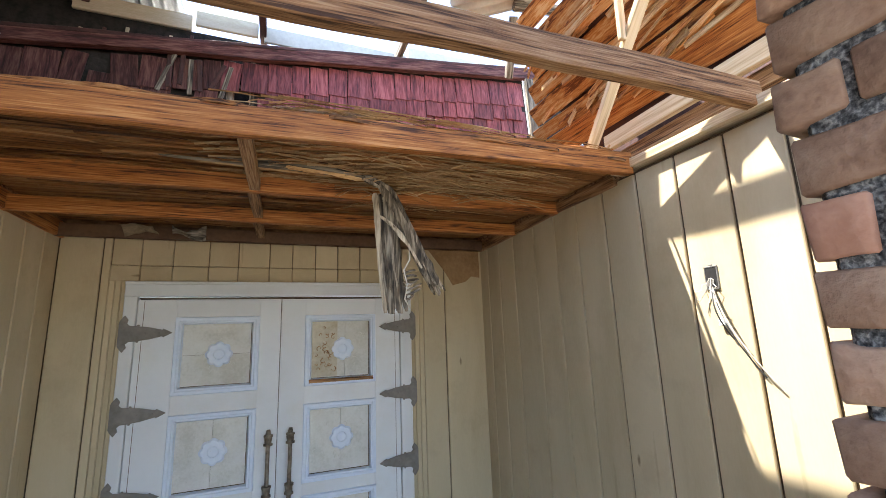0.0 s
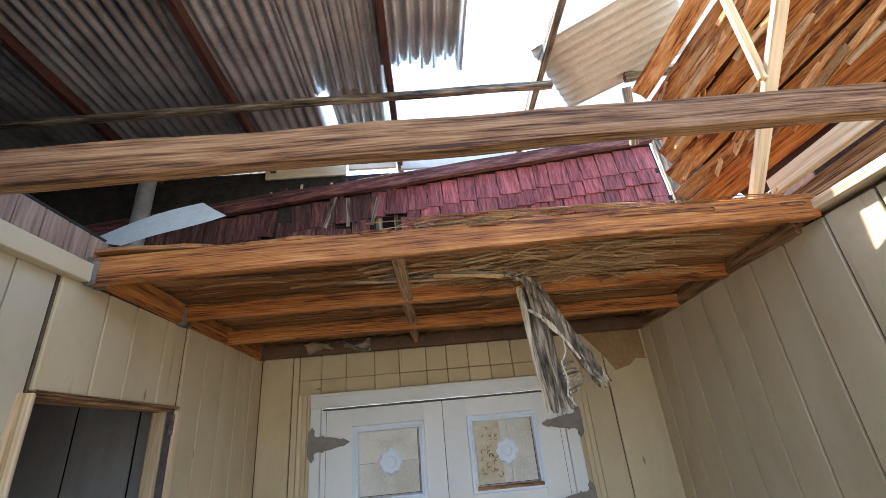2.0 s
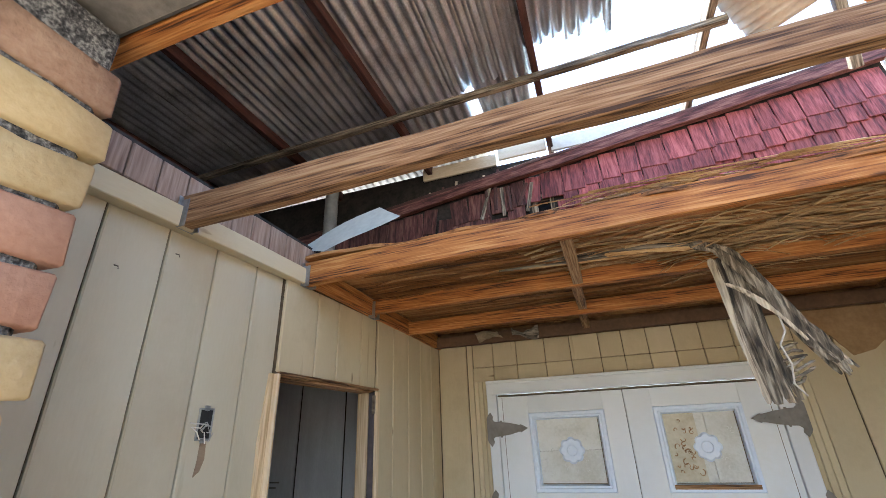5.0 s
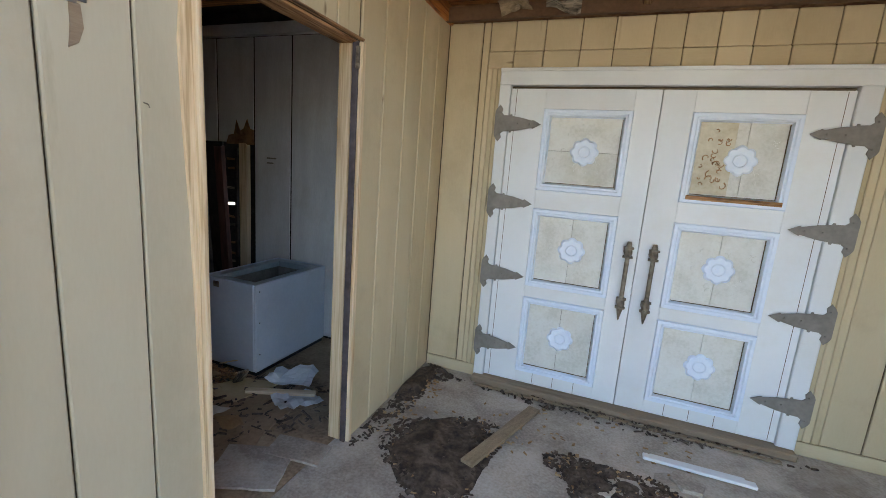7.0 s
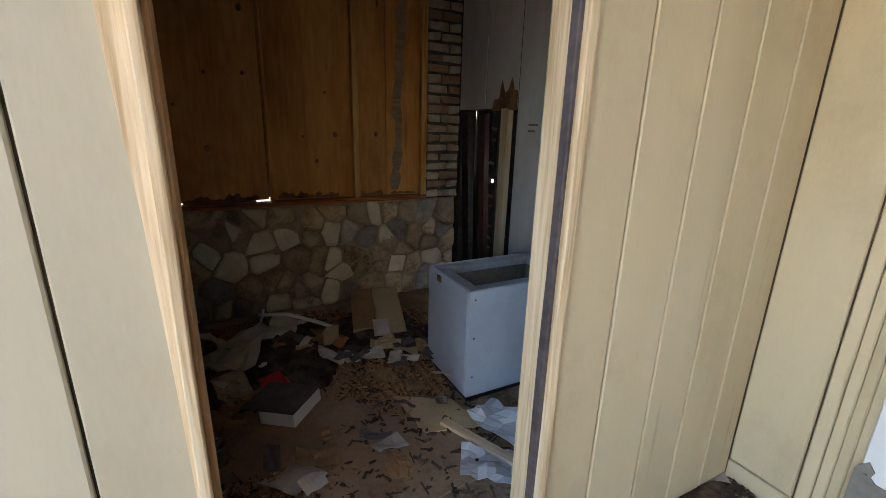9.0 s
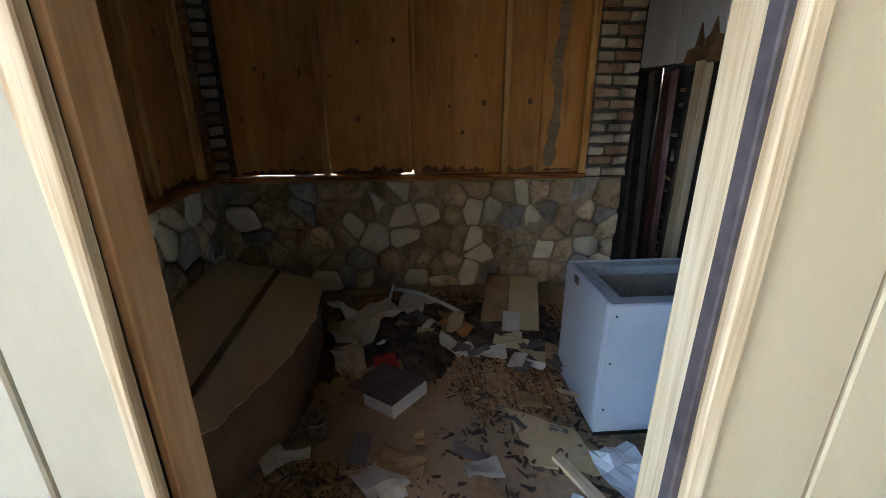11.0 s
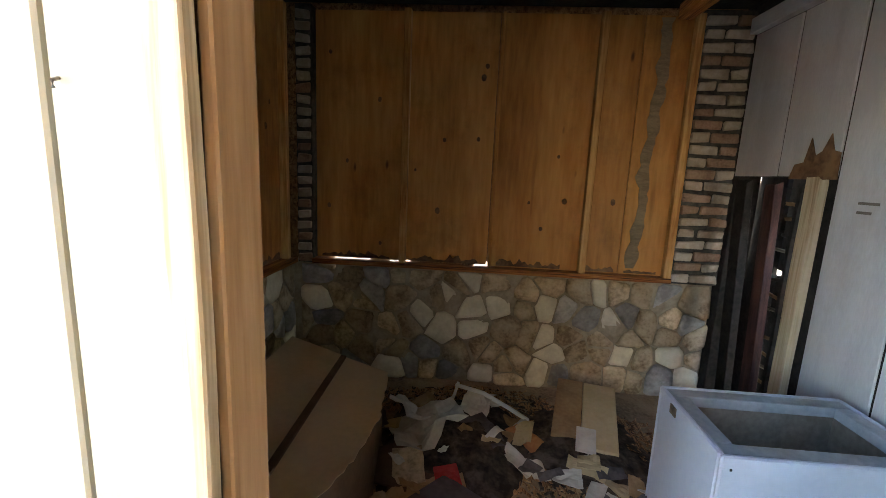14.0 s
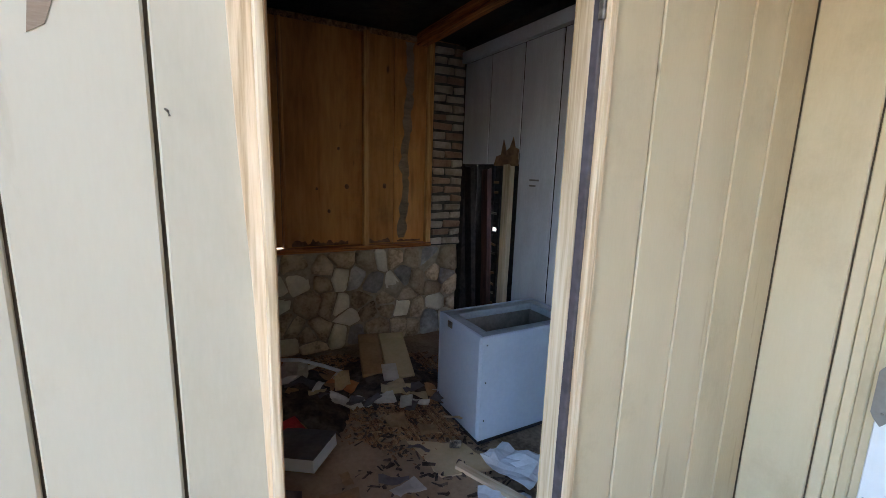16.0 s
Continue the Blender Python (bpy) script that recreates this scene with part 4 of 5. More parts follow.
corrugated("roof_sheet", 0.64, 2.02, "zinc", "grey corrugated roof sheet with a torn corner", pose(-0.80, 0.30, ROOF + 0.009), 7, ragged=0.10)
corrugated("roof_sheet", 0.40, 2.45, "zinc", "narrow corrugated roof sheet", pose(-0.60, 0.30, ROOF + 0.02), 8, ragged=0.05)
corrugated("roof_sheet", 0.56, 1.80, "zinc", "corrugated roof sheet with a ragged end", pose(-0.22, 0.30, ROOF + 0.008), 9, ragged=0.25)
ang = math.degrees(math.atan2(2.59 - 2.01, 1.215 - 0.775))
corrugated("loose_sheet", 0.72, 0.85, "pale_metal", "loose pale corrugated sheet hanging over the broken roof", pose(0.775, 2.01, ROOF - 0.01, 0, 0, ang) @ pose(0, 0, 0, 0, 0, 0) @ Matrix.Diagonal((1, -1, 1, 1)), 12)
# added near-black sheets stand in for the unlit attic and block the sky
structure("attic_wall", (-4.20, 0.25, 2.70), (-4.10, 3.6, 4.05), "char_shade", "near-black wall added for the darkness under the roof")
structure("attic_back", (-4.10, 3.18, 2.70), (2.0, 3.24, 3.72), "char_shade", "near-black sheet added for the darkness behind the mansard")
structure("attic_back_upper", (-4.10, 3.18, 3.722), (-0.85, 3.24, 4.05), "char_shade", "near-black sheet added for the darkness behind the mansard")
# fallen white sheet
bm = bmesh.new()
q = [bm.verts.new(p) for p in ((-1.49, 1.72, 2.735), (-1.25, 1.61, 2.625), (-0.863, 1.65, 2.785), (-1.015, 1.73, 2.895))]
bm.faces.new(q)
bmesh.ops.subdivide_edges(bm, edges=bm.edges[:], cuts=6, use_grid_fill=True)
for v in bm.verts:
    v.co.z += 0.015 * math.sin(v.co.x * 9)
ext = bmesh.ops.extrude_face_region(bm, geom=bm.faces[:])
bmesh.ops.translate(bm, verts=[v for v in ext["geom"] if isinstance(v, bmesh.types.BMVert)], vec=(0, 0, 0.003))
tagged(part("fallen_sheet", bm, "pale_metal"), "bent white sheet lying across the ceiling timbers", "metal sheet")
tagged(board("white_batten", (-1.72, 1.75, 2.72), (-1.22, 1.75, 2.64), 0.03, 0.012, "white"), "white batten lying on the plywood", "batten")
pipe = tagged(part("vent_pipe", tube_bm([(-2.0, 2.72, 2.7), (-2.0, 2.72, 4.0)], 0.055, 14), "iron", smooth=True), "grey metal vent pipe rising to the roof", "pipe")

# ---- torn side roof over the right wall ----
torn = tagged(new("torn_side_roof"), "torn-open side roof with orange splintered sheathing", "roof", kind="structure")
rnd = random.Random(41)


def side_x(z):
    return 2.03 - (z - 3.06) * 0.75


z = 3.06
for k in range(7):
    h = 0.18 if k == 0 else rnd.uniform(0.10, 0.15)
    y1 = 2.80 - 0.09 * k - rnd.uniform(0, 0.12)
    zm = z + h * 0.4
    o = 0.012 * (k % 2)
    board("sheathing_board", (side_x(zm) + o, 0.45, zm - 0.015), (side_x(zm) + o, y1, zm + 0.01), h - 0.010, 0.018, "torn" if k else "beam", torn, (0.8, 0, 0.6), rough_end=0.12, wavy=0.018)
    z += h * 0.8
board("backing", (1.87, 0.45, 3.36), (1.87, 2.35, 3.36), 0.86, 0.012, "red_dark", torn, (0.8, 0, 0.6))
board("plate", (2.0, 0.55, 2.965), (2.0, 2.05, 2.945), 0.045, 0.10, "pale", torn, label="pale new pine plate")
board("plate", (2.06, 0.55, 2.88), (2.06, 2.85, 2.80), 0.045, 0.09, "beam_grey", torn)
board("brace", (1.50, 1.66, 2.66), (1.39, 0.98, 3.31), 0.03, 0.055, "pale", torn, (1, 0, 0), wavy=0.004, label="pale diagonal brace")
board("brace", (1.40, 1.27, 3.02), (1.34, 1.20, 3.66), 0.025, 0.035, "pale", torn, (1, 0, 0), label="thin pale upright")
board("brace", (1.90, 2.71, 3.80), (1.90, 2.68, 3.05), 0.03, 0.09, "grey_wood", torn, (1, 0, 0))
board("brace", (1.86, 2.74, 3.80), (1.86, 2.70, 3.30), 0.012, 0.03, "white", torn, (1, 0, 0))
board("rafter_stub", (1.52, 2.30, 3.98), (1.60, 2.55, 3.66), 0.05, 0.08, "grey_wood", torn)
board("rafter_stub", (1.50, 2.26, 4.03), (1.95, 2.18, 4.03), 0.05, 0.06, "grey_wood", torn)
board("rafter_stub", (1.56, 2.50, 3.78), (2.06, 2.40, 3.80), 0.05, 0.06, "grey_wood", torn)
for k in range(60):
    y, zz = rnd.uniform(0.9, 2.5), rnd.uniform(3.1, 3.62)
    l = rnd.uniform(0.12, 0.4)
    board("splinter", (side_x(zz) - 0.03 - rnd.uniform(0, 0.05), y, zz), (side_x(zz) - 0.03 - rnd.uniform(0, 0.08), y - l, zz + l * rnd.uniform(0.0, 0.35)), rnd.uniform(0.015, 0.05), 0.008, "torn" if k % 3 else "fibre", torn, (1, 0, 0), rough_end=0.04)
part("outer_skin", box_bm((2.20, 0.45, 2.5), (2.24, 2.95, 3.05), 0), "red_dark", torn)
for k in range(6):
    board("splinter", (1.82 + 0.03 * k, 2.35, 2.66 + 0.01 * k), (1.88 + 0.02 * k, 2.25 - 0.05 * k, 2.92), 0.02, 0.012, "fibre", torn, (1, 0, 0))
corrugated("loose_sheet", 0.30, 0.75, "pale_metal", "weathered corrugated offcut leaning on the ceiling edge", look((1.40, 2.45, 3.0), (1.95, 2.3, 3.33)) @ pose(0, 0, 0, 90, 0, 0) @ pose(-0.1, 0, 0) , 14, group="")
tagged(board("torn_board", (1.0, 1.72, 2.66), (1.68, 1.70, 2.69), 0.06, 0.05, "beam", None, wavy=0.01, rough_end=0.05), "splintered board on the ceiling beam", "board")
tagged(board("torn_board", (-0.05, 1.70, 2.66), (0.42, 1.66, 2.68), 0.05, 0.03, "beam_grey", None, wavy=0.01, rough_end=0.06), "loose splintered board on the ceiling beam", "board")

# ---- doorway to the side room ----
frame_d = tagged(new("doorway_frame"), "bare doorway frame with splintered pine and a plum weatherstrip", "door frame", kind="structure")
board("jamb", (-1.405, 1.498, 0.0), (-1.405, 1.498, 2.05), 0.09, 0.016, "jamb", frame_d, (0, 1, 0), wavy=0.002, label="orange pine jamb")
board("edge_strip", (-1.336, 1.489, 0.0), (-1.336, 1.489, 2.06), 0.024, 0.02, "pale", frame_d, (0, 1, 0), wavy=0.004, label="split pale wood edge")
split = prism_bm([(1.478, 0.0), (1.490, 0.0), (1.490, 2.06), (1.458, 2.06), (1.437, 1.80), (1.445, 1.55), (1.458, 1.30), (1.466, 1.0), (1.474, 0.6)], 0.012)
part("split_edge", split, "pale_upright", frame_d, "splintered pale wood at the siding edge", Matrix.Translation((-1.3555, 0, 0)) @ Matrix.Rotation(radians(90), 4, "Z"))
board("edge_strip", (-1.350, 2.333, 0.0), (-1.350, 2.333, 2.05), 0.03, 0.022, "purple", frame_d, (0, 1, 0), wavy=0.003, label="dark plum weatherstrip")
board("edge_strip", (-1.330, 2.350, 0.0), (-1.330, 2.350, 2.05), 0.03, 0.03, "pale", frame_d, (0, 1, 0), wavy=0.004, label="worn pale stop strip")
board("jamb", (-1.41, 2.338, 0.0), (-1.41, 2.338, 2.05), 0.07, 0.012, "pale", frame_d, (0, 1, 0))
board("head", (-1.398, 1.49, 2.052), (-1.398, 2.345, 2.052), 0.10, 0.012, "beam_grey", frame_d, wavy=0.002)
board("edge_strip", (-1.332, 1.49, 2.063), (-1.332, 2.36, 2.063), 0.02, 0.012, "beam_grey", frame_d)
part("latch", box_bm((-1.345, 2.318, 1.93), (-1.325, 2.330, 2.03), 0.003), "rust", frame_d, "rusty latch plate")


# ---- junction boxes and wires ----
def junction(name, c, n, label):
    e = thing(name, label, "electrical box", c)
    w, h = 0.03, 0.05
    bm = bmesh.new()
    for lo, hi in (((-w, -h), (w, -h + 0.006)), ((-w, h - 0.006), (w, h)), ((-w, -h), (-w + 0.005, h)), ((w - 0.005, -h), (w, h))):
        box_bm((-0.003, lo[0], lo[1]), (0.004, hi[0], hi[1]), 0.001, bm)
    part("box_rim", bm, "steel", e, "", Matrix.Translation(c))
    part("box_inside", box_bm((-0.0015, -w + 0.004, -h + 0.005), (0.0005, w - 0.004, h - 0.005), 0), "black", e, "", Matrix.Translation(c))
    for z in (-h, h):
        part("ear", box_bm((-0.002, -0.01, z - 0.008), (0.003, 0.01, z + 0.008), 0.001), "steel", e, "", Matrix.Translation(c))
    rnd = random.Random(int(c[1] * 100))
    s = n
    for k in range(5):
        pts = [Vector(c) + Vector((0, rnd.uniform(-0.02, 0.02), 0.0))]
        for i in range(5):
            pts.append(pts[-1] + Vector((s * rnd.uniform(0, 0.012), rnd.uniform(-0.025, 0.025), rnd.uniform(-0.035, 0.008))))
        part("wire", tube_bm(pts, 0.002, 5), "cable" if k % 2 else "paper", e)
    return e


junction("junction_box", (-1.354, 1.184, 1.866), 1, "open metal junction box with cut wires on the siding")
jb = junction("junction_box", (1.717, 1.262, 1.955), -1, "open junction box with long dangling cables on the siding")
for k, (dy, dz) in enumerate(((-0.16, -0.36), (-0.21, -0.40), (-0.06, -0.22), (-0.11, -0.26))):
    pts = [Vector((1.712, 1.262, 1.92)) + Vector((-0.035 * math.sin(s * 3.1 / 6), dy * (s / 6) ** 1.2, dz * s / 6)) for s in range(7)]
    part("cable", tube_bm(pts, 0.003, 6), "cable" if k % 2 else "black", jb)
part("wire_nut", box_bm((1.700, 1.225, 1.755), (1.716, 1.250, 1.785), 0.003), "white", jb)
# pulled nails in the siding
for c in ((-1.356, 1.337, 1.617), (-1.356, 0.771, 2.286), (-1.356, 0.948, 2.389), (-1.356, 0.849, 1.63)):
    tagged(part("bent_nail", tube_bm([c, (c[0] + 0.012, c[1] + 0.004, c[2] - 0.004), (c[0] + 0.013, c[1] + 0.006, c[2] - 0.012)], 0.002, 6), "rust"), "bent rusty nail in the siding", "nail", "nails")
grime = prism_bm([(-0.012, 0.0), (0.012, 0.0), (0.016, -0.05), (0.004, -0.085), (-0.018, -0.10), (-0.012, -0.05)], 0.0015)
tagged(part("grime_run", grime, "ledge", None, "", Matrix.Translation((-1.3555, 1.19, 1.81)) @ Matrix.Rotation(radians(90), 4, "Z")), "brown grime run below the junction box", "stain")
# torn paper patch in the porch corner
bm = prism_bm([(1.22, 2.475), (1.36, 2.30), (1.44, 2.17), (1.56, 2.20), (1.62, 2.25), (1.70, 2.24), (1.70, 2.475)], 0.006)
tagged(part("stained_patch", bm, "card", None, "", Matrix.Translation((0, DY - 0.018, 0))), "brown water-stained board patch in the corner", "patch")

# ---- side room: stone base ----
def clip(poly, p, n):
    out = []
    for a, b in zip(poly, poly[1:] + poly[:1]):
        da, db = (a[0] - p[0]) * n[0] + (a[1] - p[1]) * n[1], (b[0] - p[0]) * n[0] + (b[1] - p[1]) * n[1]
        if da <= 0:
            out.append(a)
        if da * db < 0:
            s = da / (da - db)
            out.append((a[0] + s * (b[0] - a[0]), a[1] + s * (b[1] - a[1])))
    return out


def stones(parent, width, height, to_world, seed, size=0.17):
    rnd = random.Random(seed)
    nx, nz = int(width / size), max(1, int(height / (size * 0.84)))
    pts = [((i + 0.5 + rnd.uniform(-0.5, 0.5)) * width / nx, (j + 0.5 + rnd.uniform(-0.48, 0.48)) * height / nz) for j in range(nz) for i in range(nx)]
    for k, p in enumerate(pts):
        cell = [(0, 0), (width, 0), (width, height), (0, height)]
        for q in pts:
            d = math.hypot(q[0] - p[0], q[1] - p[1])
            if 0 < d < 0.6 and cell:
                cell = clip(cell, ((p[0] + q[0]) / 2 - (q[0] - p[0]) / d * 0.007, (p[1] + q[1]) / 2 - (q[1] - p[1]) / d * 0.007), ((q[0] - p[0]) / d, (q[1] - p[1]) / d))
        if len(cell) < 3:
            continue
        cx, cz = sum(c[0] for c in cell) / len(cell), sum(c[1] for c in cell) / len(cell)
        # round the corners
        ring = []
        for a, b in zip(cell, cell[1:] + cell[:1]):
            ring += [(a[0] * 0.86 + b[0] * 0.14, a[1] * 0.86 + b[1] * 0.14), (a[0] * 0.14 + b[0] * 0.86, a[1] * 0.14 + b[1] * 0.86)]
        shrink = rnd.uniform(0.97, 1.13)
        ring = [((x - cx) * shrink + 0.022 * noise.noise((x * 17, z * 17, seed)), (z - cz) * shrink + 0.022 * noise.noise((z * 17, x * 17, seed))) for x, z in ring]
        deep = rnd.uniform(0.018, 0.05)
        tilt_x, tilt_z = rnd.uniform(-0.10, 0.10), rnd.uniform(-0.10, 0.10)
        bm = bmesh.new()
        hoops = [[bm.verts.new((x * f, -deep * d - (d > 0) * (tilt_x * x + tilt_z * z + 0.006 * noise.noise((x * 22 + k, z * 22, f * 3))), z * f)) for x, z in ring] for f, d in ((1.0, 0.0), (0.985, 0.45), (0.90, 0.82), (0.62, 1.0))]
        for h0, h1 in zip(hoops, hoops[1:]):
            for i in range(len(ring)):
                bm.faces.new((h0[i], h0[(i + 1) % len(ring)], h1[(i + 1) % len(ring)], h1[i]))
        bm.faces.new(hoops[-1])
        bmesh.ops.recalc_face_normals(bm, faces=bm.faces[:])
        r = rnd.random()
        part("stone", bm, "stone_b" if r < 0.22 else ("stone_c" if r < 0.44 else "stone_a"), parent, "", to_world @ Matrix.Translation((cx, 0.013, cz)), True)


stone_back = tagged(new("stone_base"), "mixed brown and cream fieldstone wainscot under the plywood", "stone wall", kind="structure")
stones(stone_back, 2.93, 0.84, Matrix.Translation((-3.932, 0.52, 0.0)) @ Matrix.Rotation(radians(90), 4, "Z"), 51)
stone_south = tagged(new("stone_base"), "grey and cream fieldstone wainscot on the side wall", "stone wall", kind="structure")
stones(stone_south, 2.40, 0.84, Matrix.Translation((-1.48, 0.472, 0.0)) @ Matrix.Rotation(radians(180), 4, "Z"), 52)

# brick columns in the corners
def brick_column(name, x, y0, y1, z0, z1, seed, label, per):
    col = tagged(new(name), label, "brick column", kind="structure")
    part("mortar_core", box_bm((x - 0.12, y0, z0), (x, y1, z1), 0), "old_mortar", col)
    rnd = random.Random(seed)
    course = 0.078
    n = int((z1 - z0) / course)
    for c in range(n):
        z = z0 + (c + 0.5) * course
        cuts = [y0] + ([y0 + (y1 - y0) * (0.62 if c % 2 else 0.40)] if per > 1 else []) + [y1]
        for a, b in zip(cuts, cuts[1:]):
            bm = box_bm((-0.03, -(b - a) / 2 + 0.006, -0.027), (0.03, (b - a) / 2 - 0.006, 0.027), 0.006)
            for v in bm.verts:
                v.co += Vector(noise.noise_vector(v.co * 14 + Vector((c * 2.3, a, seed)))) * 0.014
            r = rnd.random()
            part("brick", bm, "paleroom" if r < 0.62 else "brick", col, "", Matrix.Translation((x - 0.012, (a + b) / 2, z)))
    return col


M["paleroom"] = material("whitewashed_brick", [(0.34, 0.26, 0.19), (0.50, 0.42, 0.33)], 8.0, rough=0.9, bump=0.6, vary=0.15, stain=(0.06, 0.05, 0.04), stain_amount=0.8)
brick_column("brick_column", -3.88, 3.14, 3.445, 0.86, 2.60, 61, "soot-streaked whitewashed brick column in the corner", 2)
brick_column("brick_column", -3.88, 0.52, 0.63, 0.86, 2.60, 62, "narrow strip of sooty bricks in the corner", 1)

# plywood infill and studs, back wall
infill = tagged(new("plywood_infill"), "golden plywood boarding over the window opening, with studs", "boarding", kind="structure")
seams = [0.64, 1.28, 1.885, 2.54, 2.80, 3.10]
for i, (a, b) in enumerate(zip(seams, seams[1:])):
    zb = (0.899, 0.903, 0.8965, 0.8965, 0.8965)[i]
    board("plywood_sheet", (-3.935, (a + b) / 2, zb), (-3.935, (a + b) / 2, 2.58), b - a - 0.006, 0.012, "ply_room", infill, (1, 0, 0), 0.001)
for y, w in ((1.28, 0.045), (2.54, 0.045)):
    board("stud", (-3.895, y, 0.8965), (-3.895, y, 2.58), w, 0.065, "stud", infill, (1, 0, 0))
board("stud", (-3.915, 1.905, 0.895), (-3.915, 1.905, 2.58), 0.02, 0.025, "ply_room", infill, (1, 0, 0))
board("stud", (-3.895, 3.115, 0.86), (-3.895, 3.115, 2.58), 0.05, 0.05, "stud", infill, (1, 0, 0))
streak = []
for sgn, order in ((1, range(45)), (-1, reversed(range(45)))):
    for k in order:
        mid = 0.035 * noise.noise((k * 0.13, 2.2, 0)) + 0.0014 * k
        streak.append((mid + sgn * (0.026 + 0.05 * abs(noise.noise((k * 0.21, sgn, 7))) + 0.012 * noise.noise((k * 0.9, sgn, 3))), 0.94 + 0.037 * k))
part("grey_streak", prism_bm(streak, 0.003), "weathered", infill, "grey weathered split in the plywood", Matrix.Translation((-3.9285, 2.88, 0)) @ Matrix.Rotation(radians(90), 4, "Z"))
board("ledge", (-3.90, 0.63, 0.878), (-3.90, 3.14, 0.878), 0.09, 0.035, "beam", infill, wavy=0.004)
infill2 = tagged(new("plywood_infill"), "brown plywood boarding with studs on the side wall", "boarding", kind="structure")
seams = [-3.86, -3.25, -2.63, -2.05, -1.48]
for a, b in zip(seams, seams[1:]):
    board("plywood_sheet", ((a + b) / 2, 0.435, 0.905), ((a + b) / 2, 0.435, 2.58), b - a - 0.006, 0.012, "ply_room", infill2, (0, 1, 0), 0.001)
for x in (-3.80, -3.25, -2.66, -2.05):
    board("stud", (x, 0.463, 0.895), (x, 0.463, 2.58), 0.09 if x == -2.66 else 0.05, 0.05, "stud", infill2, (0, 1, 0))
board("ledge", (-3.86, 0.48, 0.878), (-1.48, 0.48, 0.878), 0.09, 0.035, "beam", infill2, wavy=0.004)

rnd = random.Random(66)
for k in range(16):
    y, z, r = rnd.uniform(0.72, 2.75), rnd.uniform(0.98, 2.4), rnd.uniform(0.008, 0.016)
    ring = [(r * (1 + 0.3 * rnd.random()) * math.cos(a * 0.785), 1.3 * r * (1 + 0.3 * rnd.random()) * math.sin(a * 0.785)) for a in range(8)]
    part("knot", prism_bm(ring, 0.0015), "scorch_shade", infill, "", Matrix.Translation((-3.9285, y, z)) @ Matrix.Rotation(radians(90), 4, "Z"))
for k in range(10):
    x, z, r = rnd.uniform(-3.7, -2.2), rnd.uniform(0.98, 2.2), rnd.uniform(0.008, 0.016)
    ring = [(r * (1 + 0.3 * rnd.random()) * math.cos(a * 0.785), 1.3 * r * (1 + 0.3 * rnd.random()) * math.sin(a * 0.785)) for a in range(8)]
    part("knot", prism_bm(ring, 0.0015), "scorch_shade", infill2, "", Matrix.Translation((x, 0.4415, z)) @ Matrix.Rotation(radians(180), 4, "Z"))
def mould(width, seed):
    r = random.Random(seed)
    n = int(width / 0.02)
    tops = [(width * i / n, 0.012 + 0.05 * abs(noise.noise((i * 0.31, seed, 0))) + 0.035 * r.random() ** 3) for i in range(n + 1)]
    return prism_bm([(0, 0), (width, 0)] + tops[::-1], 0.001)


for k, (y, w) in enumerate(((0.68, 0.5), (1.32, 0.5), (1.95, 0.45), (2.57, 0.2), (2.84, 0.22))):
    part("mould_edge", mould(w, 3 + k), "scorch_shade", infill, "dark mould along the foot of the plywood", Matrix.Translation((-3.9286, y, 0.9045)) @ Matrix.Rotation(radians(90), 4, "Z"))
for k, (x, w) in enumerate(((-3.30, 0.45), (-2.72, 0.45), (-2.10, 0.5))):
    part("mould_edge", mould(w, 13 + k), "scorch_shade", infill2, "dark mould along the foot of the plywood", Matrix.Translation((x, 0.4416, 0.9045)) @ Matrix.Rotation(radians(180), 4, "Z"))
# white wall: upright panels, burnt hole
cool = tagged(new("cool_panels"), "cool white upright panels with a burnt opening", "wall panels", kind="structure")
PANEL_EDGES = [-3.86, -3.46, -3.05, -2.66, -2.20, -1.47]
for i, (a, b) in enumerate(zip(PANEL_EDGES, PANEL_EDGES[1:])):
    z0 = 1.60 if i < 2 else 0.02
    board("panel", ((a + b) / 2, 3.445, z0), ((a + b) / 2, 3.445, 2.45), b - a - 0.016, 0.012, "coolwall", cool, (0, 1, 0))
for x0, x1, z0, z1, w, mat, deep in ((-3.56, -3.70, 0.0, 1.58, 0.10, "char_shade", 3.42), (-3.30, -3.41, 0.0, 1.57, 0.085, "red_dark", 3.40), (-3.13, -3.14, 0.02, 1.60, 0.085, "pale", 3.42), (-3.24, -3.22, 0.3, 1.55, 0.025, "char_shade", 3.43)):
    board("exposed_stud", (x0, deep, z0), (x1, deep, z1), w, 0.045, mat, cool, (0, 1, 0), wavy=0.008, rough_end=0.03)
for k in range(14):
    z = 0.35 + 0.085 * k
    board("charred_lath", (-3.40 + rnd.uniform(-0.04, 0.05), 3.47, z), (-3.17, 3.47, z + rnd.uniform(-0.03, 0.03)), 0.02, 0.008, rnd.choice(("grey_wood", "char_shade", "scorch_shade")), cool, (0, 1, 0), rough_end=0.02)
bm = prism_bm([(-3.36, 1.585), (-3.33, 1.66), (-3.27, 1.67), (-3.24, 1.79), (-3.20, 1.70), (-3.16, 1.72), (-3.12, 1.80), (-3.09, 1.72), (-3.05, 1.71), (-3.045, 1.585)], 0.004)
part("scorch_mark", bm, "scorch_shade", cool, "brown scorch mark", Matrix.Translation((0, 3.4375, 0)))
board("top_rail", (-3.86, 3.425, 2.50), (-1.47, 3.425, 2.50), 0.05, 0.09, "coolwall", cool)
for k, (x, z) in enumerate(((-2.86, 1.48), (-2.86, 1.44))):
    slab("printed_label", (x - 0.05, 3.4365, z), (x + 0.05 - 0.03 * k, 3.4388, z + 0.012), "iron", cool, 0)
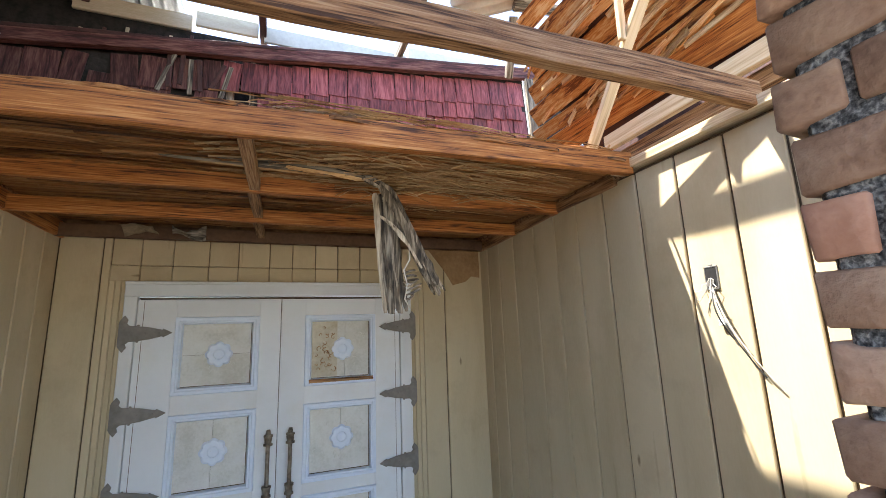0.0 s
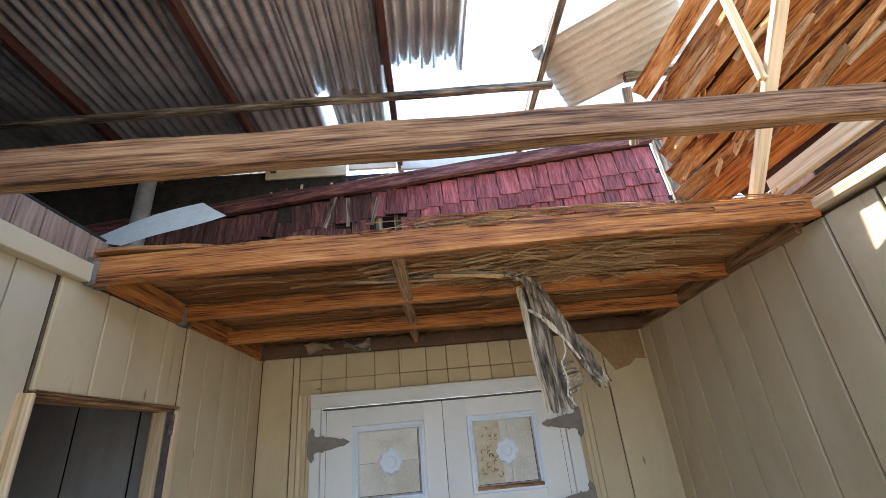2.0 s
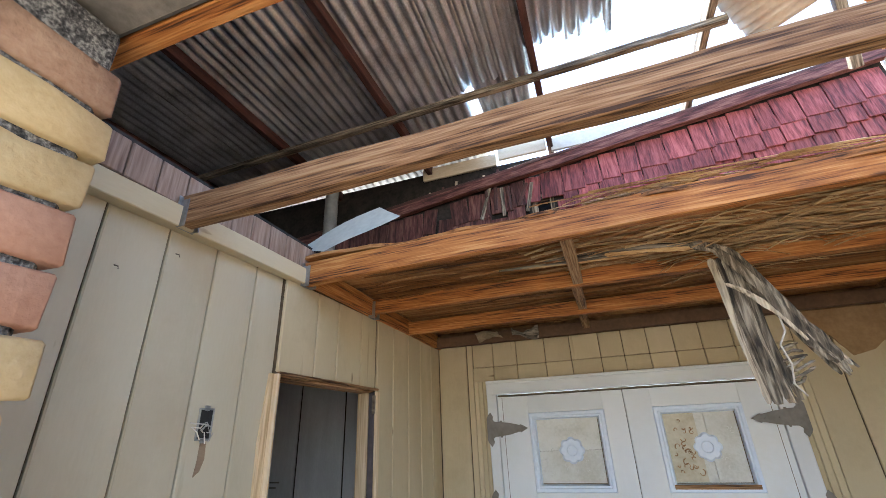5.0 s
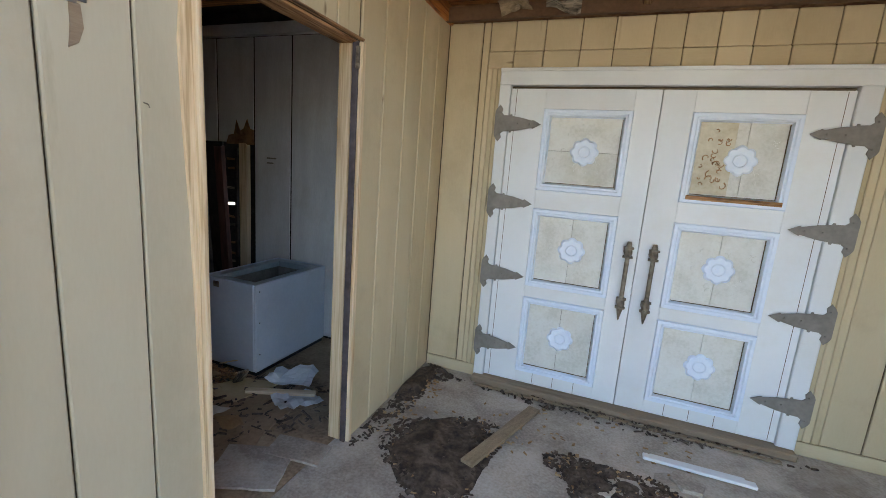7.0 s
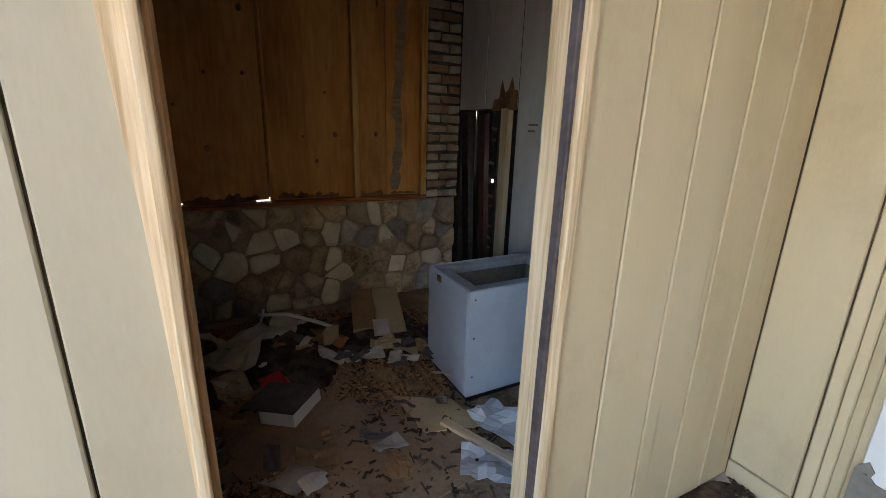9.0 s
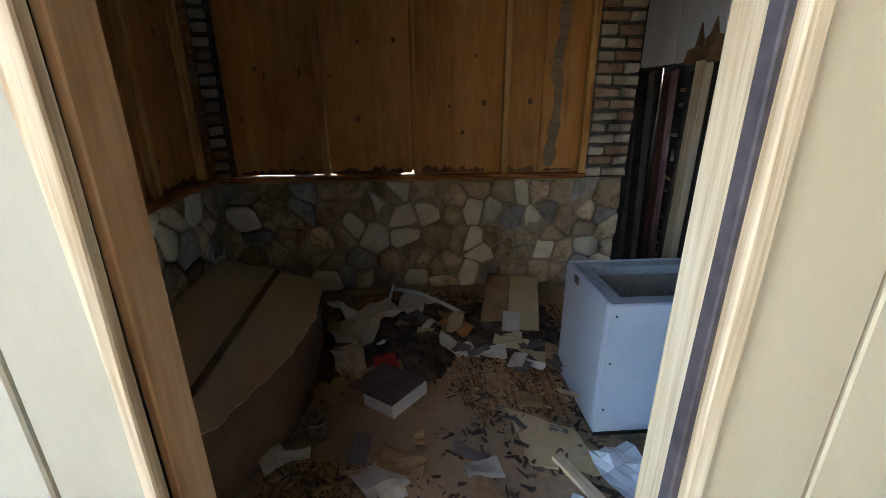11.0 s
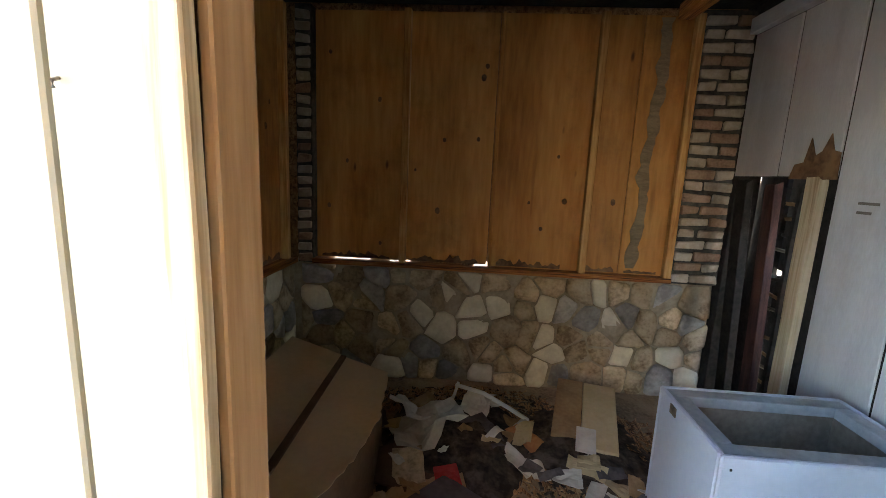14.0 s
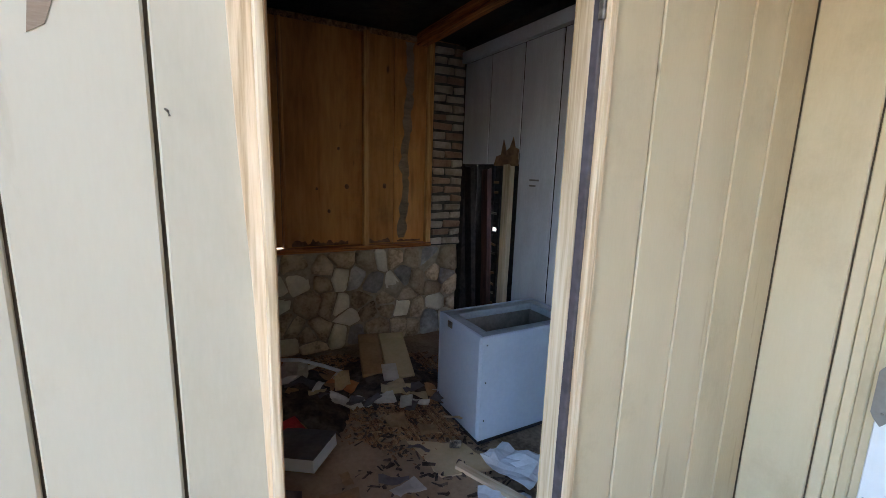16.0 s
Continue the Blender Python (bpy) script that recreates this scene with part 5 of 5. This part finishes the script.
tagged(board("ceiling_beam", (-3.88, 3.02, 2.585), (-1.47, 3.02, 2.60), 0.09, 0.09, "beam", None, wavy=0.01), "brown timber under the room ceiling", "beam")

# ---- chest freezer ----
fz = thing("chest_freezer", "white enamel chest freezer without its lid, grimy inside", "freezer", (-2.50, 3.02, 0))
x0, x1, y0, y1, h = -2.755, -2.262, 2.645, 3.40, 0.652
for lo, hi in (((x1 - 0.02, y0), (x1, y1)), ((x0, y0), (x0 + 0.02, y1)), ((x0 + 0.021, y0), (x1 - 0.021, y0 + 0.02)), ((x0 + 0.021, y1 - 0.02), (x1 - 0.021, y1))):
    part("side_panel", box_bm((*lo, 0.03), (*hi, h), 0.006), "enamel", fz)
part("base", box_bm((x0 + 0.01, y0 + 0.01, 0.0), (x1 - 0.01, y1 - 0.01, 0.05), 0.004), "black", fz)
bm = bmesh.new()
box_bm((x0 + 0.02, y0 + 0.02, h - 0.05), (x0 + 0.085, y1 - 0.02, h - 0.004), 0.004, bm)
box_bm((x1 - 0.085, y0 + 0.02, h - 0.05), (x1 - 0.02, y1 - 0.02, h - 0.004), 0.004, bm)
box_bm((x0 + 0.085, y0 + 0.02, h - 0.05), (x1 - 0.085, y0 + 0.085, h - 0.004), 0.004, bm)
box_bm((x0 + 0.085, y1 - 0.085, h - 0.05), (x1 - 0.085, y1 - 0.02, h - 0.004), 0.004, bm)
part("rim", bm, "gasket", fz, "dirty pale blue inner rim")
part("inner_floor", box_bm((x0 + 0.07, y0 + 0.07, 0.10), (x1 - 0.07, y1 - 0.07, 0.12), 0), "liner", fz)
for lo, hi in (((x0 + 0.06, y0 + 0.06), (x0 + 0.075, y1 - 0.06)), ((x1 - 0.075, y0 + 0.06), (x1 - 0.06, y1 - 0.06)), ((x0 + 0.075, y0 + 0.06), (x1 - 0.075, y0 + 0.075)), ((x0 + 0.075, y1 - 0.075), (x1 - 0.075, y1 - 0.06))):
    part("inner_liner", box_bm((*lo, 0.1), (*hi, h - 0.045), 0), "liner", fz)
part("hinge_bracket", box_bm((x0 + 0.12, y0 - 0.004, h - 0.06), (x0 + 0.17, y0 + 0.004, h - 0.02), 0.001), "rust", fz)
for z in (0.15, 0.38, 0.6):
    part("screw", box_bm((x1 - 0.001, y0 + 0.03, z), (x1 + 0.003, y0 + 0.038, z + 0.008), 0.001), "black", fz)

# ---- fallen cabinet ----
cab = thing("fallen_cabinet", "beige laminate cabinet lying on its back against the stones", "cabinet", (-2.75, 0.98, 0))
BODY = [(-3.50, 0.63), (-3.14, 1.315), (-2.70, 1.37), (-2.36, 1.315), (-2.02, 1.16), (-1.97, 0.98), (-2.04, 0.70)]
# shadow below the doors is put into the carcase's dark colour
part("body", prism_bm(BODY, 0.396), "brownstrip", cab, "carcase in dark brown for its shadowed side", Matrix.Rotation(radians(-90), 4, "X"))
FLAT = Matrix.Translation((0, 0, 0.398)) @ Matrix.Rotation(radians(-90), 4, "X")


def ragged(points, seed, amount=0.02, step=0.035):
    """An outline whose edges are broken into small uneven steps."""
    r = random.Random(seed)
    out = []
    for (ax, ay), (bx, by) in zip(points, points[1:] + points[:1]):
        n = max(1, int(math.hypot(bx - ax, by - ay) / step))
        out += [(ax + (bx - ax) * i / n + r.uniform(-amount, amount) * (i > 0), ay + (by - ay) * i / n + r.uniform(-amount, amount) * (i > 0)) for i in range(n)]
    return out


near_end = ragged([(-1.885, 1.05), (-1.90, 0.90), (-2.05, 0.66)], 5, 0.016)[:-1]
part("door", prism_bm([(-3.57, 0.60), (-3.345, 1.008)] + near_end[:int(len(near_end) * 0.62)] + [(-2.06, 0.62)], 0.012), "cabinet", cab, "", FLAT)
torn_side = ragged([(-3.17, 1.34), (-2.70, 1.395), (-2.34, 1.34), (-1.98, 1.22), (-1.90, 1.085)], 6, 0.009)
part("door", prism_bm([(-3.325, 1.048)] + torn_side[:int(len(torn_side) * 0.52)] + [(-1.89, 1.09)], 0.004), "cabinet", cab, "", FLAT)
part("strip", prism_bm([(-3.34, 1.010), (-3.33, 1.046), (-1.83, 1.088), (-1.83, 1.054)], 0.012), "brownstrip", cab, "dark brown strip between the doors", FLAT)

# ---- room clutter ----
def sheet(name, c, w, l, mat, label, rz=0.0, tilt=(0, 0), crumple=0.01, seed=0, category="paper", group="", thick=0.002, outline=None):
    """A thin bent sheet of paper, card or board lying on what is under it."""
    bm = bmesh.new()
    n = 7
    v = {}
    for i in range(n + 1):
        for j in range(n + 1):
            x, y = (i / n - 0.5) * w, (j / n - 0.5) * l
            zz = crumple * (noise.noise((x * 7 + seed * 3.3, y * 7, seed)) + 0.6 * abs(noise.noise((x * 15, y * 15 + seed, 2))))
            e = 0.08 * noise.noise((x * 11, y * 11, seed + 4))
            v[i, j] = bm.verts.new((x * (1 + e), y * (1 - e), zz))
    for i in range(n):
        for j in range(n):
            bm.faces.new((v[i, j], v[i + 1, j], v[i + 1, j + 1], v[i, j + 1]))
    ext = bmesh.ops.extrude_face_region(bm, geom=bm.faces[:])
    bmesh.ops.translate(bm, verts=[q for q in ext["geom"] if isinstance(q, bmesh.types.BMVert)], vec=(0, 0, thick))
    bmesh.ops.recalc_face_normals(bm, faces=bm.faces[:])
    m = pose(c[0], c[1], c[2], tilt[0], tilt[1], rz)
    return tagged(part(name, bm, mat, None, "", m), label, category, group)


mat_line = ragged([(-2.72, 1.42), (-2.90, 1.80), (-2.90, 2.22), (-2.55, 2.44), (-2.10, 2.56), (-1.78, 2.42), (-1.72, 2.05), (-1.95, 1.66), (-2.20, 1.52)], 12, 0.018, 0.06)
tagged(part("floor_board", prism_bm(mat_line, 0.012), "mat", None, "", Matrix.Rotation(radians(-90), 4, "X")), "large trodden brown board lying on the room floor", "board")
tagged(part("floor_board", prism_bm(ragged([(-2.46, 2.30), (-2.30, 2.58), (-2.05, 2.62), (-2.12, 2.34)], 13, 0.01, 0.05), 0.008), "buffcard", None, "", Matrix.Translation((0, 0, 0.014)) @ Matrix.Rotation(radians(-90), 4, "X")), "pale broken board corner before the freezer", "board")
tagged(part("wet_card", prism_bm(ragged([(-2.95, 1.28), (-2.72, 1.36), (-2.66, 1.62), (-2.92, 1.72), (-3.08, 1.50)], 14, 0.012, 0.05), 0.01), "brownstrip", None, "", Matrix.Translation((0, 0, 0.05)) @ Matrix.Rotation(radians(-90), 4, "X")), "dark wet red-brown card on the heap", "card")
tin = thing("paint_tin", "small open rusty tin beside the fallen cabinet", "tin", (-2.36, 1.44, 0.0))
bm = bmesh.new()
bmesh.ops.create_cone(bm, cap_ends=True, segments=18, radius1=0.042, radius2=0.042, depth=0.09, matrix=Matrix.Translation((-2.36, 1.44, 0.045)))
part("body", bm, "rust", tin)
bm = bmesh.new()
bmesh.ops.create_cone(bm, cap_ends=False, segments=18, radius1=0.046, radius2=0.046, depth=0.012, matrix=Matrix.Translation((-2.36, 1.44, 0.092)))
part("rim", bm, "steel", tin, "bright worn rim")
carton = thing("open_carton", "small white carton with a dark mauve flap", "carton", (-2.52, 1.80, 0.02))
mc = pose(-2.55, 1.78, 0.03, 0, -6, 48)
part("body", box_bm((-0.10, -0.12, 0), (0.10, 0.12, 0.075), 0.003), "white", carton, "", mc)
part("flap", box_bm((-0.20, -0.13, 0.078), (0.11, 0.12, 0.083), 0.002), "darkcard", carton, "dark mauve top flap", mc)
cb = thing("cardboard_box", "flattened buff cardboard box leaning on the stones", "box", (-3.4, 2.52, 0))
mb = pose(-3.43, 2.54, 0.07, 0, 9, -14)
part("face", box_bm((-0.30, -0.02, 0.0), (0.31, 0.18, 0.05), 0.004), "buffcard", cb, "", mb)
part("face", box_bm((-0.32, -0.19, -0.02), (0.24, -0.025, 0.04), 0.004), "card", cb, "torn brown face", mb)
part("end_flap", box_bm((0.315, -0.14, -0.01), (0.40, 0.17, 0.015), 0.002), "card", cb, "", mb)
part("strip", box_bm((0.16, -0.05, 0.052), (0.36, 0.06, 0.058), 0.001), "paper", cb, "torn white strip", mb)
sheet("crumpled_paper", (-3.10, 1.58, 0.15), 0.42, 0.40, "paper", "large crumpled cream paper", 20, (18, -12), 0.10, 3, group="papers")
sheet("crumpled_paper", (-3.18, 1.47, 0.16), 0.26, 0.22, "paper", "large crumpled cream paper", 70, (-25, 20), 0.09, 4, group="papers")
sheet("crumpled_paper", (-3.42, 1.86, 0.10), 0.24, 0.20, "paper", "pinkish crumpled paper on the heap", -20, (10, 15), 0.06, 5, group="papers")
sheet("torn_paper", (-3.0, 2.08, 0.04), 0.24, 0.10, "paper", "torn pinkish paper scraps", 40, (6, 4), 0.04, 6, group="papers")
sheet("torn_paper", (-2.93, 2.18, 0.04), 0.15, 0.09, "paper", "torn pinkish paper scraps", 10, (-6, 8), 0.04, 7, group="papers")
sheet("slate_card", (-3.16, 1.86, 0.07), 0.28, 0.24, "darkcard", "dark grey curled card", 30, (6, 10), 0.05, 8, "card")
sheet("old_magazine", (-2.82, 1.52, 0.07), 0.27, 0.16, "stone_a", "stained printed booklet on the heap", 12, (6, 8), 0.01, 9, "booklet", thick=0.006)
sheet("red_wrapper", (-2.76, 1.72, 0.09), 0.15, 0.12, "redpaper", "bright red printed wrapper", 15, (8, 12), 0.03, 10, "wrapper")
sheet("orange_wrapper", (-3.20, 2.14, 0.05), 0.20, 0.11, "orangepaper", "torn orange wrapper on the heap", 50, (0, 10), 0.04, 11, "wrapper")
sheet("brown_card", (-2.82, 1.62, 0.05), 0.36, 0.34, "card", "brown card lying on the heap", 10, (4, -6), 0.02, 12, "card")
sheet("brown_card", (-3.30, 2.02, 0.04), 0.30, 0.24, "card", "brown card lying on the heap", -30, (4, -6), 0.03, 13, "card")
sheet("white_sheet", (-2.10, 1.72, 0.025), 0.22, 0.17, "paper", "white paper sheet on the dirt floor", 35, (0, -8), 0.03, 14, group="papers")
sheet("torn_paper", (-2.22, 1.28, 0.03), 0.16, 0.10, "paper", "scrap of pale paper by the cabinet", 35, (0, -8), 0.03, 15, group="papers")
rnd = random.Random(91)
for k in range(46):
    bx, by = rnd.choice(((-3.1, 1.7), (-2.75, 2.45), (-2.6, 2.5), (-3.3, 1.5), (-2.9, 2.3), (-3.3, 2.1), (-2.4, 1.45), (-2.2, 1.9)))
    sheet("paper_scrap", (bx + rnd.uniform(-0.28, 0.28), by + rnd.uniform(-0.25, 0.25), 0.05 + rnd.uniform(0, 0.05)), rnd.uniform(0.06, 0.2), rnd.uniform(0.04, 0.13), rnd.choice(("paper", "paper", "card", "darkcard", "buffcard")), "dirty torn scrap among the rubbish", rnd.uniform(0, 180), (rnd.uniform(-18, 18), rnd.uniform(-18, 18)), 0.04, 30 + k, group="scraps")
tagged(part("bent_strip", tube_bm([(-3.55, 1.72, 0.16), (-3.45, 1.9, 0.17), (-3.38, 2.06, 0.12), (-3.36, 2.18, 0.06)], 0.014, 5), "white"), "bent white plastic strip", "strip")
tagged(part("bent_strip", tube_bm([(-3.30, 1.66, 0.05), (-3.36, 1.72, 0.20), (-3.40, 1.74, 0.26)], 0.010, 5), "white"), "bent white plastic strip", "strip")
sheet("insulation_wad", (-0.56, 3.25, 2.505), 0.20, 0.10, "grey_wood", "torn grey insulation wad above the door wall", 10, (160, 0), 0.06, 41, "insulation")
sheet("insulation_wad", (-0.85, 3.27, 2.515), 0.20, 0.10, "weathered", "torn brown insulation above the door wall", -10, (160, 0), 0.05, 42, "insulation")
sheet("white_cloth", (-2.02, 2.72, 0.03), 0.30, 0.22, "coolwall", "dirty white rag at the freezer foot", 20, (0, 6), 0.07, 16, "rag")
sheet("white_cloth", (-1.80, 2.50, 0.03), 0.26, 0.20, "coolwall", "dirty white rag at the freezer foot", 60, (0, 6), 0.06, 17, "rag")
sheet("broken_tile", (-1.62, 1.95, 0.008), 0.34, 0.30, "concrete", "broken pale floor tile by the doorway", 22, (0, 0), 0.004, 18, "tile", thick=0.012)
sheet("broken_tile", (-1.50, 2.15, 0.008), 0.30, 0.16, "concrete", "broken pale floor tile by the doorway", 10, (0, 2), 0.004, 19, "tile", thick=0.012)
tagged(board("wood_offcut", (-2.15, 2.45, 0.03), (-1.75, 2.62, 0.03), 0.05, 0.02, "pale"), "pale wood offcut before the freezer", "offcut")
tagged(board("wood_offcut", (-2.30, 2.52, 0.02), (-2.16, 2.44, 0.16), 0.06, 0.02, "grey_wood"), "dark broken offcut against the freezer", "offcut")


def litter(name, label, blobs, count, seed, mat, size=(0.008, 0.05), floor=0.0, hill=0.03):
    """A heap of small chips, twigs and crumbs."""
    rnd = random.Random(seed)
    verts, faces = [], []
    for k in range(count):
        bx, by, rx, ry = rnd.choice(blobs)
        a, r = rnd.uniform(0, 6.283), math.sqrt(rnd.random())
        r *= 1 + 0.25 * math.sin(3 * a + bx * 9)
        x, y = bx + rx * r * math.cos(a), by + ry * r * math.sin(a)
        l, w, t = rnd.uniform(*size), rnd.uniform(0.003, 0.012), rnd.uniform(0.002, 0.008)
        z = floor + t + max(0, hill * (1 - r)) * rnd.random()
        m = pose(x, y, z, rnd.uniform(-25, 25), rnd.uniform(-20, 20), rnd.uniform(0, 360))
        base = len(verts)
        for sx, sy, sz in ((-1, -1, -1), (1, -0.6, -1), (0.8, 1, -1), (-1, 0.7, -1), (-0.8, -0.7, 1), (0.9, -0.5, 1), (0.7, 0.8, 1), (-0.9, 0.6, 1)):
            verts.append(m @ Vector((sx * l / 2, sy * w, sz * t / 2)))
        for f in ((0, 3, 2, 1), (4, 5, 6, 7), (0, 1, 5, 4), (1, 2, 6, 5), (2, 3, 7, 6), (3, 0, 4, 7)):
            faces.append([base + i for i in f])
    me = bpy.data.meshes.new(name)
    me.from_pydata(verts, [], faces)
    me.materials.append(M[mat])
    return tagged(new(name, me), label, "debris", kind="stuff")


def mound(name, label, c, rx, ry, h, seed, mat):
    bm = bmesh.new()
    rings = []
    for j in range(9):
        s = j / 8
        ring = []
        for i in range(40):
            a = 2 * math.pi * i / 40
            r = s * (1 + 0.22 * noise.noise((math.cos(a) * 2 + seed, math.sin(a) * 2, s)))
            x, y = rx * r * math.cos(a), ry * r * math.sin(a)
            ring.append(bm.verts.new((c[0] + x, c[1] + y, max(-0.004, h * (1 - s ** 2) + 0.018 * noise.noise((x * 14, y * 14, seed))) if j < 8 else -0.005)))
        rings.append(ring)
    for a, b in zip(rings, rings[1:]):
        for i in range(40):
            bm.faces.new((a[i], a[(i + 1) % 40], b[(i + 1) % 40], b[i]))
    bmesh.ops.remove_doubles(bm, verts=bm.verts[:], dist=0.0005)
    bmesh.ops.recalc_face_normals(bm, faces=bm.faces[:])
    return tagged(part(name, bm, mat), label, "debris", kind="stuff")


mound("mulch_heap", "heap of dark rotted mulch on the porch slab", (-0.83, 2.50), 0.27, 0.36, 0.04, 1, "mulch")
mound("mulch_heap", "low heap of dark mulch on the porch slab", (0.02, 2.62), 0.24, 0.15, 0.025, 2, "mulch")
mound("dust_drift", "drift of debris in the porch corner", (-1.26, 3.12), 0.09, 0.32, 0.03, 3, "mulch")
porch = [(-0.83, 2.48, 0.30, 0.40), (-0.83, 2.52, 0.24, 0.30), (-0.83, 2.50, 0.20, 0.26), (0.02, 2.62, 0.30, 0.20)]
litter("mulch_chips", "dark twigs and mulch chips on the porch slab", porch, 3200, 71, "mulch")
litter("pale_chips", "pale wood chips and crumbs on the porch slab", porch + [(-0.2, 2.9, 0.9, 0.35), (-1.2, 2.95, 0.12, 0.45)], 420, 72, "fibre", (0.006, 0.035))
litter("corner_litter", "twigs and crumbs along the siding foot", [(-1.25, 2.9, 0.08, 0.5), (-1.2, 3.3, 0.12, 0.12), (0.0, 3.28, 1.0, 0.06)], 700, 73, "mulch", (0.006, 0.05))
room_blobs = [(-2.9, 2.5, 0.5, 0.35), (-3.1, 1.7, 0.5, 0.4), (-2.7, 2.3, 0.4, 0.3), (-1.9, 1.6, 0.35, 0.3), (-3.6, 1.8, 0.2, 0.8)]
litter("room_splinters", "brown splinters and chips on the room floor", room_blobs + [(-2.7, 2.45, 0.45, 0.22), (-3.2, 2.75, 0.5, 0.3)], 3600, 74, "beam_grey", (0.01, 0.11))
litter("room_chips", "pale chips and torn paper bits on the room floor", room_blobs + [(-2.7, 2.45, 0.4, 0.2)], 500, 76, "fibre", (0.01, 0.09))
litter("room_mulch", "dark rotten chips on the room floor", room_blobs + [(-2.1, 2.3, 0.5, 0.5)], 1800, 75, "mulch", (0.01, 0.08))
mound("rubbish_heap", "heap of rotted rubbish in the room", (-3.15, 1.75), 0.55, 0.45, 0.10, 5, "mulch")
mound("rubbish_heap", "heap of rotted rubbish in the room", (-3.2, 2.5), 0.5, 0.4, 0.06, 6, "mulch")
tagged(board("loose_plank", (-0.43, 3.13, 0.03), (-0.66, 2.40, 0.055), 0.075, 0.02, "weathered", None, wavy=0.004), "loose grey plank lying across the mulch", "plank")
tagged(board("white_trim_strip", (0.20, 2.955, 0.02), (0.74, 2.955, 0.02), 0.045, 0.018, "white"), "white trim strip lying on the slab", "strip")
tagged(board("white_trim_strip", (0.24, 2.99, 0.012), (0.70, 3.00, 0.012), 0.02, 0.014, "white"), "thin white trim strip lying on the slab", "strip")
rnd = random.Random(81)
for k in range(9):
    x, y = rnd.uniform(-0.25, 0.45), rnd.uniform(2.45, 2.85)
    bm = prism_bm([(0.07 * (1 + 0.4 * rnd.random()) * math.cos(a), 0.06 * (1 + 0.5 * rnd.random()) * math.sin(a)) for a in (0.2, 1.2, 2.3, 3.3, 4.4, 5.5)], 0.025)
    tagged(part("broken_slate", bm, "concrete", None, "", pose(x, y, 0.005 if k % 2 else 0.02, 90 + rnd.uniform(-8, 8), 0, rnd.uniform(0, 360))), "flat broken piece of concrete in the mulch", "rubble", "rubble pieces")
tagged(board("ledge_strip", (-0.90, 3.30, 0.012), (0.95, 3.27, 0.012), 0.03, 0.012, "weathered", None, wavy=0.006, rough_end=0.02), "rotten strip of wood along the threshold", "strip")
